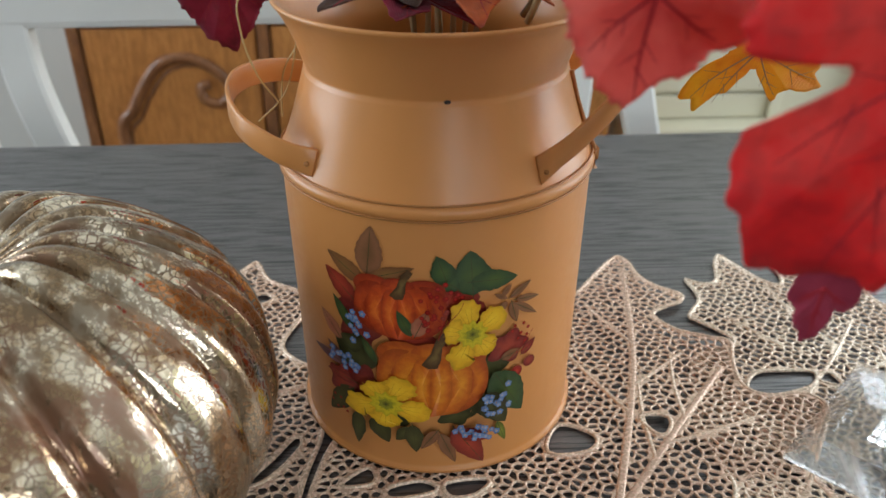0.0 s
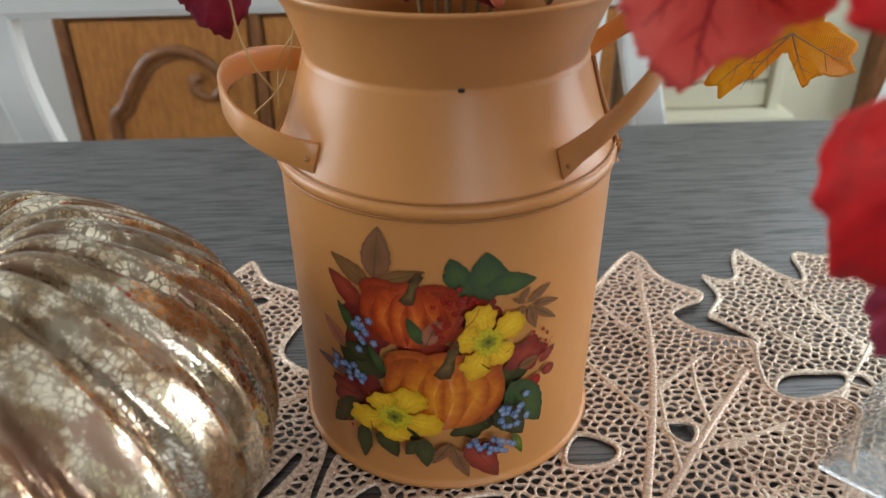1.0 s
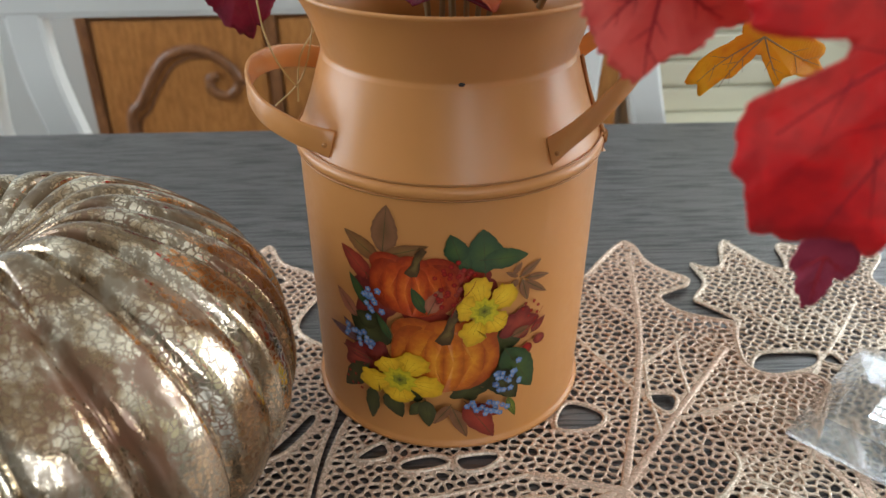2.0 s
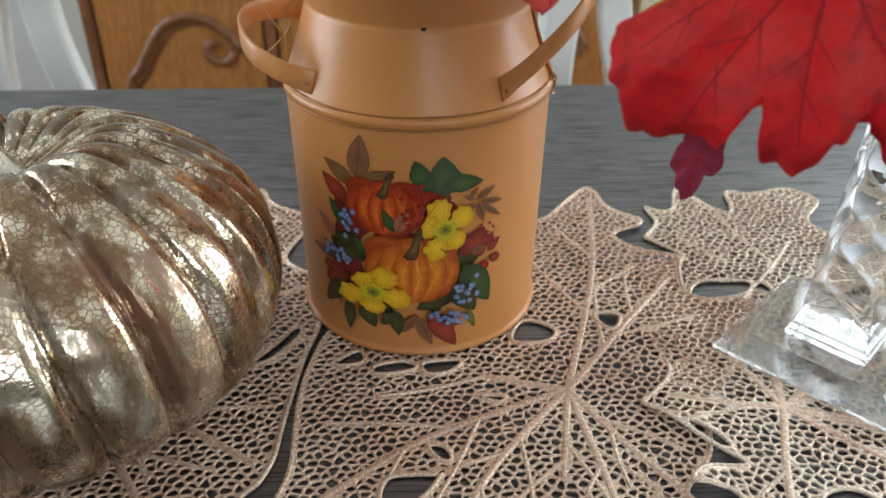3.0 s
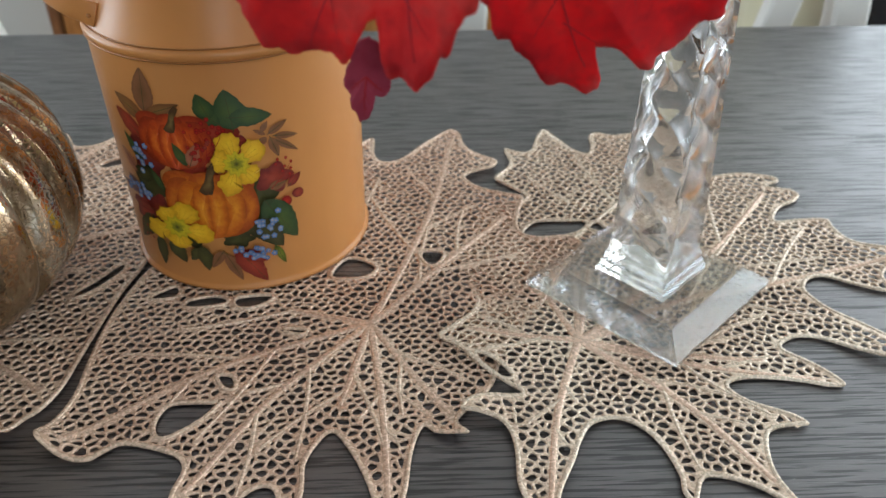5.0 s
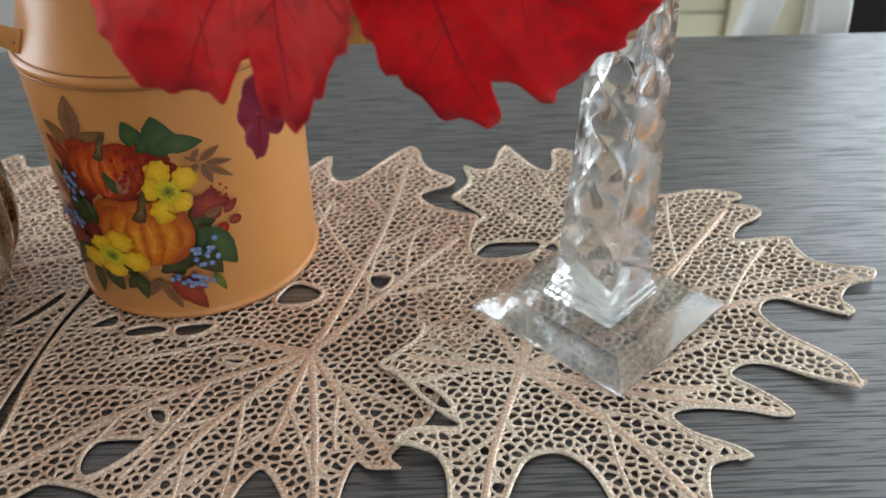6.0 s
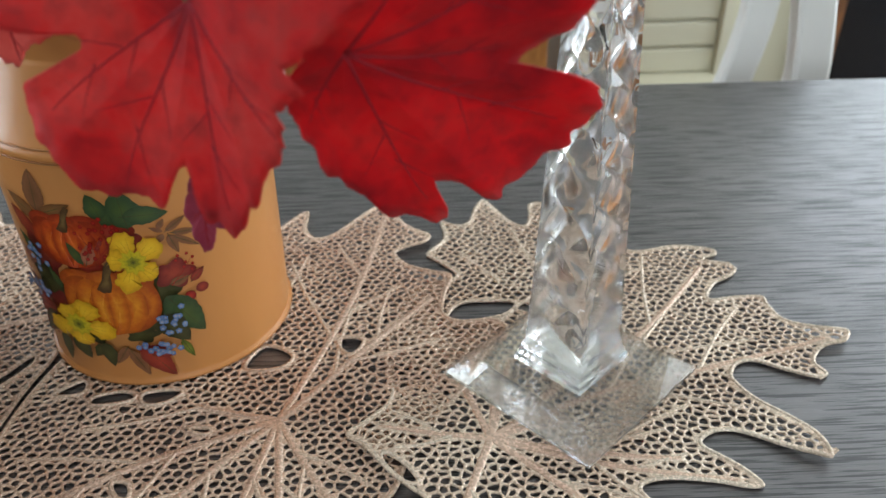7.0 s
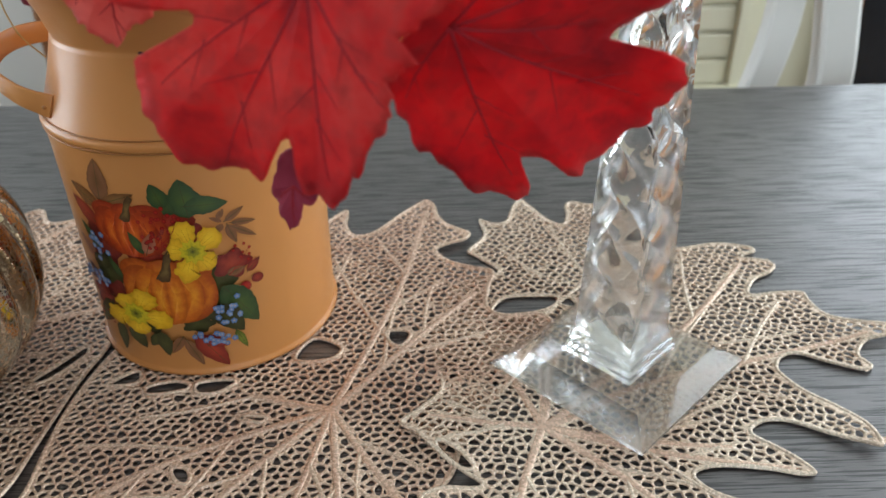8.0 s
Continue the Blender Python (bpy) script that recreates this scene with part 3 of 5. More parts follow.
        for a, b in zip(rings, rings[1:]):
            for k in range(8):
                bm.faces.new((a[k], a[(k + 1) % 8], b[(k + 1) % 8], b[k]))
        bm.faces.new(rings[0][::-1])
        bm.faces.new(rings[-1])
        bmesh.ops.recalc_face_normals(bm, faces=bm.faces)
        hd = part("handle", bm, M_CAN, can, "bent flat metal handle", True)
        for s in (-1, 1):
            c = u * 0.0475 + v * (s * 0.0486) + Vector((0, 0, 0.1445))
            bm = bmesh.new()
            bmesh.ops.create_uvsphere(bm, u_segments=10, v_segments=6, radius=0.0012)
            bmesh.ops.translate(bm, verts=bm.verts, vec=c)
            part("rivet", bm, M_CANEDGE, hd)
    return can, body


can, can_body = milk_can()

# printed bouquet on the can
layer = [0]


def wrap(s, z):
    """A place on the can's side: s metres round from the front, at height z, lifted by the print's layer."""
    r = can_radius(z - CAN.z) + 0.00012 + layer[0] * 0.000022
    a = s / 0.0672
    return Vector((r * math.sin(a), -r * math.cos(a), z - CAN.z))


def ink(name, outline, centre, material, axis_u=False, rings=6):
    """A filled printed shape: outline points (s, z) round a centre."""
    layer[0] += 1
    bm = bmesh.new()
    uv = bm.loops.layers.uv.new("UVMap")
    c = Vector(centre)
    grid = [[bm.verts.new(wrap(*(c + (Vector(o) - c) * k / rings))) for o in outline] for k in range(1, rings + 1)]
    mid = bm.verts.new(wrap(*c))
    lev = {mid: 0.0}
    for k, row in enumerate(grid):
        for v in row:
            lev[v] = (k + 1) / rings
    n = len(outline)
    for i in range(n):
        bm.faces.new((mid, grid[0][i], grid[0][(i + 1) % n]))
        for a, b in zip(grid, grid[1:]):
            bm.faces.new((a[i], b[i], b[(i + 1) % n], a[(i + 1) % n]))
    bmesh.ops.recalc_face_normals(bm, faces=bm.faces)
    for f in bm.faces:
        for lp in f.loops:
            lp[uv].uv = (lev[lp.vert], 0.5)
    return part(name, bm, material, can_body, "", True)


def stroke(pts, width, material):
    """A thin printed line along points (s, z)."""
    layer[0] += 1
    bm = bmesh.new()
    uv = bm.loops.layers.uv.new("UVMap")
    line = [Vector((p.x, p.y)) for p in spline([(a, b, 0) for a, b in pts], 6)]
    rows = []
    for i, p in enumerate(line):
        d = (line[min(i + 1, len(line) - 1)] - line[max(i - 1, 0)]).normalized()
        q = Vector((-d.y, d.x)) * width / 2 * (1 - 0.6 * i / len(line))
        rows.append((bm.verts.new(wrap(*(p - q))), bm.verts.new(wrap(*(p + q)))))
    for a, b in zip(rows, rows[1:]):
        bm.faces.new((a[0], a[1], b[1], b[0]))
    for f in bm.faces:
        for lp in f.loops:
            lp[uv].uv = (0.6, 0.5)
    bmesh.ops.recalc_face_normals(bm, faces=bm.faces)
    return part("printed_line", bm, material, can_body)


def printed_leaf(a0, z0, a1, z1, width, material, teeth=0):
    p, q = Vector((radians(a0) * 0.0672, z0)), Vector((radians(a1) * 0.0672, z1))
    d = q - p
    side = Vector((-d.y, d.x)).normalized()
    out = []
    for s in (1, -1):
        steps = range(0, 13) if s == 1 else range(11, 0, -1)
        for k in steps:
            t = k / 12
            wv = math.sin(math.pi * t ** 0.85) ** 0.8 * (1 - 0.25 * t)
            if teeth:
                wv *= 1 + 0.16 * ((t * teeth * 1.5) % 1.0) - 0.05
            out.append(p + d * t + side * (s * wv * width / 2))
    c = p + d * 0.48
    ink("printed_leaf", out, c, material, rings=5)
    if d.length > 0.009:
        stroke([tuple(p - d * 0.06), tuple(p + d * 0.5), tuple(p + d * 0.95)], 0.0004, P_DKGREEN)


def printed_dot(a, z, rx, rz, material, rot):
    c = Vector((radians(a) * 0.0672, z))
    ink("printed_berry", [c + Vector((rx * math.cos(t * math.pi / 6), rz * math.sin(t * math.pi / 6))) for t in range(12)], c, material, rings=2)


def printed_flower(a, z, rx, rz, material, rot):
    c = Vector((radians(a) * 0.0672, z))
    ink("printed_flower", [c + Vector((rx * (1 + 0.18 * math.cos(5 * t * math.pi / 20)) * math.cos(t * math.pi / 20), rz * (1 + 0.18 * math.cos(5 * t * math.pi / 20)) * math.sin(t * math.pi / 20))) for t in range(40)], c, material, rings=5)


def printed_floret(a, z, rx, rz, material, rot):
    c = Vector((radians(a) * 0.0672, z))
    ink("printed_floret", [c + Vector((rx * math.cos(t * math.pi / 15), rz * math.sin(t * math.pi / 15))) * (0.72 + 0.3 * abs(math.cos(2.5 * t * math.pi / 15 + a))) for t in range(30)], c, material, rings=2)
    ink("printed_floret_eye", [c + 0.18 * Vector((rx * math.cos(t * math.pi / 4), rz * math.sin(t * math.pi / 4))) for t in range(8)], c, P_YELLOW, rings=1)


def printed_petals(a, z, rx, rz, material, rot):
    c = Vector((radians(a) * 0.0672, z))
    for k in (0, 2, 4, 1, 3):
        t0 = radians(rot + 90 + 72 * k + (6, -5, 3, -4, 5)[k])
        d = Vector((math.cos(t0) * rx, math.sin(t0) * rz))
        s = Vector((-math.sin(t0) * rx, math.cos(t0) * rz))
        reach = (1.12, 0.80, 1.18, 0.84, 1.08)[k]
        out = []
        for sg in (1, -1):
            for j in (range(0, 19) if sg == 1 else range(17, 0, -1)):
                t = j / 18
                wd = math.sin(math.pi * t ** 1.7) ** 0.66 * 0.40 * (1 + 0.10 * math.sin(23 * t + 2 * k + sg))
                out.append(c + d * (t * reach * (1 + 0.05 * math.sin(31 * t + k))) + s * (sg * wd))
        ink("printed_petal", out, c + d * 0.62, material, rings=5)
        for o in (-0.14, 0.0, 0.15):
            stroke([tuple(c + d * 0.18 + s * o * 0.3), tuple(c + d * 0.5 + s * o * 0.8), tuple(c + d * 0.80 + s * o * 1.3)], 0.0003, P_YELSHADE)
    ink("printed_flower_glow", [c + 0.34 * Vector((rx * math.cos(t * math.pi / 10), rz * math.sin(t * math.pi / 10))) * (1 + 0.35 * (t % 2)) for t in range(20)], c, P_YELGREEN, rings=3)
    ink("printed_flower_heart", [c + 0.15 * Vector((rx * math.cos(t * math.pi / 6), rz * math.sin(t * math.pi / 6))) * (1 + 0.4 * (t % 2)) for t in range(12)], c, P_YELDARK, rings=3)


def printed_pumpkin(a, z, rx, rz, material, rot):
    """Lobes that spread from the stalk's foot to the underside."""
    c = Vector((radians(a) * 0.0672, z))
    deep = P_REDPUMP_DEEP if material is P_REDPUMP else P_ORANGE_DEEP
    foot = Vector((0.04, 0.46))

    def meridian(u):
        line = []
        for k in range(13):
            t = math.pi * k / 12
            q = max(0.0, math.sin(t)) ** 0.55
            line.append(Vector((foot.x * (1 - k / 12) + u * q, -0.22 + 0.68 * math.cos(t) + 0.34 * abs(u) * q * max(0.0, math.cos(t)) + 0.10 * abs(u) * q)))
        return line

    def put(q):
        return c + Vector((q.x * rx, q.y * rz))

    for sx in (-0.52, 0.55):   # far lobes behind the stalk
        o = Vector((sx, 0.52))
        ink("printed_pumpkin_rib", [put(o + Vector((0.44 * math.cos(t * math.pi / 12), 0.34 * math.sin(t * math.pi / 12)))) for t in range(24)], put(o), deep, rings=4)
    o = Vector((0.02, 0.60))
    ink("printed_pumpkin_rib", [put(o + Vector((0.36 * math.cos(t * math.pi / 12), 0.26 * math.sin(t * math.pi / 12)))) for t in range(24)], put(o), deep, rings=4)
    edges = (-1.0, -0.70, -0.36, -0.02, 0.34, 0.70, 1.0)
    for k in (0, 5, 1, 4, 2, 3):
        lo, hi = meridian(edges[k]), meridian(edges[k + 1])
        loop = lo + hi[::-1]
        mid = (lo[6] + hi[6]) * 0.5
        loop = [mid + (q - mid) * 1.05 for q in loop]
        ink("printed_pumpkin_rib", [put(q) for q in loop], put(mid), deep if k in (0, 5) else material, rings=7)
        if k:
            stroke([tuple(put(q)) for q in lo[1:12:2]], 0.0007, deep)
    top = c + Vector((0.04 * rx, 0.46 * rz))
    ink("printed_stalk", [top + Vector((x * rx, y * rz)) for x, y in ((-0.20, -0.10), (-0.08, -0.20), (0.08, -0.18), (0.14, 0.02), (0.16, 0.30), (0.30, 0.58), (0.20, 0.68), (0.06, 0.50), (-0.04, 0.16))], top + Vector((0.04 * rx, 0.1 * rz)), P_STALK, rings=4)


for a, z, rx, rz, ink_mat in ((-33, 0.080, 0.010, 0.014, P_WINE), (-36, 0.062, 0.010, 0.012, P_DKGREEN), (-33, 0.048, 0.010, 0.010, P_WINE), (0, 0.098, 0.011, 0.010, P_RED), (8, 0.085, 0.010, 0.010, P_WINE),
                              (14, 0.062, 0.010, 0.012, P_DKGREEN), (11, 0.045, 0.010, 0.009, P_DKGREEN), (-12, 0.074, 0.012, 0.012, P_RED), (-20, 0.040, 0.012, 0.010, P_DKGREEN), (3, 0.036, 0.008, 0.005, P_DKGREEN)):
    printed_flower(a, z, rx, rz, ink_mat, 0)
printed_leaf(-28.0, 0.1064, -25.5, 0.1296, 0.0136, P_BROWN, 4)
printed_leaf(-29.2, 0.1028, -44.3, 0.1126, 0.0100, P_OLIVE, 4)
printed_leaf(-33.2, 0.0920, -46.2, 0.1045, 0.0112, P_RED, 5)
printed_leaf(-40.9, 0.0687, -50.8, 0.0807, 0.0083, P_ROSE, 3)
printed_leaf(-28.1, 0.1051, -11.1, 0.1129, 0.0071, P_OLIVE, 2)
printed_leaf(8.5, 0.0993, 7.2, 0.1205, 0.0177, P_GREEN, 5)
printed_leaf(3.7, 0.1026, -6.1, 0.1119, 0.0083, P_GREEN, 2)
printed_leaf(7.4, 0.1060, 24.6, 0.1048, 0.0112, P_GREEN, 4)
printed_leaf(-0.1, 0.1054, -3.8, 0.1188, 0.0106, P_GREEN, 3)
printed_leaf(20.8, 0.0949, 16.0, 0.0983, 0.0026, P_BROWN, 0)
printed_leaf(19.1, 0.0967, 22.2, 0.1017, 0.0035, P_BROWN, 0)
printed_leaf(21.9, 0.0948, 30.4, 0.1006, 0.0045, P_BROWN, 0)
printed_leaf(24.2, 0.0933, 34.6, 0.0912, 0.0042, P_BROWN, 0)
printed_leaf(23.7, 0.0918, 34.1, 0.0824, 0.0042, P_BROWN, 0)
printed_leaf(22.6, 0.0929, 25.3, 0.0815, 0.0052, P_BROWN, 0)
printed_leaf(20.9, 0.0935, 17.3, 0.0892, 0.0040, P_BROWN, 0)
printed_pumpkin(-17.2, 0.0932, 0.0195, 0.0169, P_REDPUMP, 0)
printed_leaf(-12.6, 0.0800, -17.4, 0.0925, 0.0062, P_GREEN, 0)
printed_leaf(-11.4, 0.0800, -6.8, 0.0930, 0.0075, P_ROSE, 3)
printed_dot(-5.7, 0.1003, 0.0011, 0.0012, P_BERRY, 0)
printed_dot(-3.4, 0.1040, 0.0011, 0.0012, P_BERRY, 0)
printed_dot(-1.0, 0.0990, 0.0011, 0.0012, P_BERRY, 0)
printed_dot(-2.4, 0.0950, 0.0011, 0.0012, P_BERRY, 0)
printed_dot(0.8, 0.1021, 0.0011, 0.0012, P_BERRY, 0)
printed_dot(2.3, 0.0988, 0.0011, 0.0012, P_BERRY, 0)
printed_dot(-0.1, 0.0929, 0.0011, 0.0012, P_BERRY, 0)
printed_dot(-4.8, 0.0897, 0.0011, 0.0012, P_BERRY, 0)
printed_dot(-6.9, 0.0926, 0.0011, 0.0012, P_BERRY, 0)
printed_dot(-2.7, 0.0850, 0.0011, 0.0012, P_BERRY, 0)
printed_dot(3.2, 0.0940, 0.0011, 0.0012, P_BERRY, 0)
printed_dot(4.6, 0.0998, 0.0011, 0.0012, P_BERRY, 0)
printed_dot(1.9, 0.0881, 0.0011, 0.0012, P_BERRY, 0)
printed_dot(-6.6, 0.0842, 0.0011, 0.0012, P_BERRY, 0)
printed_dot(5.6, 0.0971, 0.0011, 0.0012, P_BERRY, 0)
printed_dot(-1.0, 0.1061, 0.0011, 0.0012, P_BERRY, 0)
printed_dot(-7.9, 0.0882, 0.0011, 0.0012, P_BERRY, 0)
printed_dot(-3.8, 0.1003, 0.0011, 0.0012, P_BERRY, 0)
printed_dot(3.2, 0.1013, 0.0011, 0.0012, P_BERRY, 0)
printed_flower(21.7, 0.0708, 0.0089, 0.0078, P_WINE, 0)
printed_dot(24.2, 0.0805, 0.0008, 0.0009, P_BERRY, 0)
printed_dot(27.8, 0.0805, 0.0008, 0.0009, P_BERRY, 0)
printed_dot(29.8, 0.0777, 0.0008, 0.0009, P_BERRY, 0)
printed_dot(26.8, 0.0759, 0.0008, 0.0009, P_BERRY, 0)
printed_dot(23.2, 0.0781, 0.0008, 0.0009, P_BERRY, 0)
printed_dot(29.4, 0.0740, 0.0008, 0.0009, P_BERRY, 0)
printed_dot(25.7, 0.0735, 0.0008, 0.0009, P_BERRY, 0)
printed_dot(28.7, 0.0710, 0.0008, 0.0009, P_BERRY, 0)
printed_leaf(27.4, 0.0640, 33.5, 0.0705, 0.0053, P_WINE, 0)
printed_dot(31.3, 0.0588, 0.0032, 0.0029, P_WINE, 0)
printed_dot(25.9, 0.0557, 0.0028, 0.0031, P_BERRY, 0)
printed_leaf(19.1, 0.0652, 27.2, 0.0678, 0.0059, P_BROWN, 0)
printed_leaf(-33.9, 0.0778, -41.8, 0.0931, 0.0065, P_GREEN, 0)
printed_leaf(-25.4, 0.0637, -31.0, 0.0768, 0.0047, P_GREEN, 0)
printed_leaf(-30.8, 0.0690, -39.9, 0.0736, 0.0106, P_DKGREEN, 2)
printed_leaf(-39.6, 0.0575, -54.9, 0.0603, 0.0059, P_PLUM, 0)
printed_leaf(-40.1, 0.0602, -46.9, 0.0669, 0.0047, P_PLUM, 0)
printed_flower(-41.0, 0.0475, 0.0071, 0.0084, P_WINE, 0)
printed_leaf(-35.7, 0.0457, -48.8, 0.0263, 0.0118, P_DKGREEN, 2)
printed_leaf(-34.2, 0.0495, -48.3, 0.0508, 0.0059, P_WINE, 0)
printed_dot(-45.5, 0.0368, 0.0008, 0.0008, P_BERRY, 0)
printed_dot(-42.5, 0.0363, 0.0008, 0.0008, P_BERRY, 0)
printed_dot(-46.9, 0.0329, 0.0008, 0.0008, P_BERRY, 0)
printed_dot(-44.4, 0.0302, 0.0008, 0.0008, P_BERRY, 0)
printed_dot(-41.4, 0.0313, 0.0008, 0.0008, P_BERRY, 0)
printed_dot(-39.6, 0.0298, 0.0008, 0.0008, P_BERRY, 0)
printed_dot(-36.5, 0.0545, 0.0008, 0.0008, P_BERRY, 0)
printed_dot(-42.7, 0.0433, 0.0008, 0.0008, P_BERRY, 0)
printed_leaf(16.5, 0.0594, 28.9, 0.0330, 0.0177, P_GREEN, 4)
printed_leaf(12.5, 0.0486, 22.1, 0.0292, 0.0142, P_DKGREEN, 3)
printed_leaf(18.5, 0.0308, 22.3, 0.0179, 0.0047, P_LIME, 0)
printed_pumpkin(-6.0, 0.0590, 0.0232, 0.0222, P_ORANGE, 0)
printed_leaf(-33.8, 0.0340, -35.0, 0.0143, 0.0083, P_DKGREEN, 2)
printed_leaf(-27.7, 0.0336, -21.8, 0.0203, 0.0112, P_DKGREEN, 3)
printed_leaf(-13.4, 0.0314, -19.0, 0.0228, 0.0071, P_DKGREEN, 2)
printed_leaf(-12.8, 0.0331, -11.5, 0.0170, 0.0089, P_DKGREEN, 3)
printed_leaf(-3.5, 0.0306, -9.9, 0.0192, 0.0059, P_BROWN, 0)
printed_leaf(-2.8, 0.0290, 2.8, 0.0111, 0.0071, P_BROWN, 2)
printed_leaf(2.2, 0.0319, 13.3, 0.0091, 0.0130, P_RED, 5)
printed_leaf(4.3, 0.0300, 14.7, 0.0224, 0.0083, P_RED, 3)
printed_petals(7.9, 0.0825, 0.0142, 0.0162, P_YELLOW, 10)
printed_petals(-21.9, 0.0439, 0.0177, 0.0156, P_YELLOW, -35)
printed_floret(-32.3, 0.0855, 0.0016, 0.0018, P_BLUE, 0)
printed_floret(-28.8, 0.0895, 0.0016, 0.0018, P_BLUE, 0)
printed_floret(-32.0, 0.0800, 0.0016, 0.0018, P_BLUE, 0)
printed_floret(-27.5, 0.0795, 0.0016, 0.0018, P_BLUE, 0)
printed_floret(-32.9, 0.0747, 0.0016, 0.0018, P_BLUE, 0)
printed_floret(-30.1, 0.0835, 0.0016, 0.0018, P_BLUE, 0)
printed_floret(-42.4, 0.0664, 0.0016, 0.0018, P_BLUE, 0)
printed_floret(-38.5, 0.0648, 0.0016, 0.0018, P_BLUE, 0)
printed_floret(-35.2, 0.0656, 0.0016, 0.0018, P_BLUE, 0)
printed_floret(-37.4, 0.0609, 0.0016, 0.0018, P_BLUE, 0)
printed_floret(-31.8, 0.0612, 0.0016, 0.0018, P_BLUE, 0)
printed_floret(-34.2, 0.0609, 0.0016, 0.0018, P_BLUE, 0)
printed_floret(13.6, 0.0483, 0.0016, 0.0018, P_BLUE, 0)
printed_floret(17.0, 0.0441, 0.0016, 0.0018, P_BLUE, 0)
printed_floret(21.2, 0.0532, 0.0016, 0.0018, P_BLUE, 0)
printed_floret(19.7, 0.0477, 0.0016, 0.0018, P_BLUE, 0)
printed_floret(14.3, 0.0387, 0.0016, 0.0018, P_BLUE, 0)
printed_floret(12.6, 0.0424, 0.0016, 0.0018, P_BLUE, 0)
printed_floret(4.3, 0.0332, 0.0016, 0.0018, P_BLUE, 0)
printed_floret(8.0, 0.0301, 0.0016, 0.0018, P_BLUE, 0)
printed_floret(10.6, 0.0326, 0.0016, 0.0018, P_BLUE, 0)
printed_floret(12.9, 0.0287, 0.0016, 0.0018, P_BLUE, 0)
printed_floret(5.9, 0.0289, 0.0016, 0.0018, P_BLUE, 0)
printed_floret(9.6, 0.0272, 0.0016, 0.0018, P_BLUE, 0)
printed_floret(17.4, 0.0279, 0.0016, 0.0018, P_BLUE, 0)
printed_floret(18.3, 0.0389, 0.0016, 0.0018, P_BLUE, 0)
rng = random.Random(17)
for a, z, da, dz, count in ((-31, 0.083, 3.5, 0.0075, 8), (-37, 0.063, 6.0, 0.0032, 10), (17, 0.046, 5.0, 0.0070, 11), (8.5, 0.030, 7.0, 0.0035, 12)):
    for k in range(count):
        printed_floret(a + rng.uniform(-da, da), z + rng.uniform(-dz, dz), 0.0013, 0.0015, rng.choice((P_BLUE, P_PALEBLUE, P_BLUE)), 0)
# fine berry twigs
for pts in ([(-0.004, 0.083), (-0.002, 0.093), (-0.004, 0.104)], [(-0.002, 0.090), (0.003, 0.096), (0.005, 0.101)], [(-0.003, 0.092), (-0.007, 0.097), (-0.008, 0.102)], [(0.023, 0.068), (0.029, 0.075), (0.033, 0.081)], [(0.026, 0.071), (0.030, 0.072), (0.034, 0.074)]):
    stroke(pts, 0.0004, P_BERRY)
for k in range(16):
    printed_dot(rng.uniform(-9, -0.5), rng.uniform(0.084, 0.106), 0.0009, 0.0010, rng.choice((P_BERRY, P_WINE)), 0)


# ---- mercury glass pumpkin ----
def glass_pumpkin():
    tilt = Vector((0, 0, 1)).rotation_difference(Vector((-0.07, 0.09, 1))).to_matrix().to_4x4()
    pk = thing("glass_pumpkin", "silvered crackled mercury glass pumpkin with deep ribs", "pumpkin", at=(-0.2535, 0.0130, 0.0672))
    pk.matrix_world = Matrix.Translation((-0.2535, 0.0130, 0.0672)) @ tilt
    ribs, n, m = 23, 23 * 16, 90
    bm = bmesh.new()
    rows = []
    for j in range(m + 1):
        t = -math.pi / 2 + math.pi * j / m
        row = []
        for i in range(n):
            a = 2 * math.pi * i / n
            ph = ribs * (a + 0.10 * math.sin(t) + 0.03 * math.sin(3 * a)) / (2 * math.pi)
            d = abs((ph + 0.5) % 1.0 - 0.5)
            groove = math.exp(-((d / 0.10) ** 2)) + 0.42 * (1 - 2 * d) ** 2
            w = 0.9 + 0.18 * math.sin(3 * a + 1) + 0.10 * math.sin(7 * a)
            cr = abs(math.cos(t)) ** 0.78
            r = 0.1130 * cr * (1 - 0.058 * groove * w)
            z = 0.0705 * math.copysign(abs(math.sin(t)) ** 0.9, math.sin(t))
            dim = math.exp(-((r / 0.034) ** 2))
            z -= (0.018 if t > 0 else -0.012) * dim
            z += 0.005 * math.exp(-(((r - 0.05) / 0.024) ** 2)) * (1 - groove) * (1 if t > 0 else 0)
            row.append(bm.verts.new((r * math.cos(a), r * math.sin(a), z)))
        rows.append(row)
    for a, b in zip(rows, rows[1:]):
        for k in range(n):
            bm.faces.new((a[k], a[(k + 1) % n], b[(k + 1) % n], b[k]))
    bmesh.ops.remove_doubles(bm, verts=bm.verts, dist=1e-5)
    bmesh.ops.recalc_face_normals(bm, faces=bm.faces)
    part("shell", bm, M_MERCURY, pk, "", True)
    path = spline([(0, 0, 0.046), (0, 0, 0.054), (-0.002, 0.001, 0.064), (-0.008, 0.003, 0.078), (-0.016, 0.006, 0.092), (-0.026, 0.009, 0.102)], 10)
    bm = tube(path, lambda t: 0.0066 + 0.017 * max(0, 1 - t * 2.6) ** 1.5 + 0.003 * max(0, t - 0.7), 40)
    for v in bm.verts:
        a = math.atan2(v.co.y, v.co.x)
        k = 1 + 0.07 * math.cos(8 * a)
        if v.co.z < 0.066:
            v.co.x, v.co.y = v.co.x * k, v.co.y * k
    part("stem", bm, M_STEMGLASS, pk, "curved silvered glass stem", True)
    return pk


glass_pumpkin()


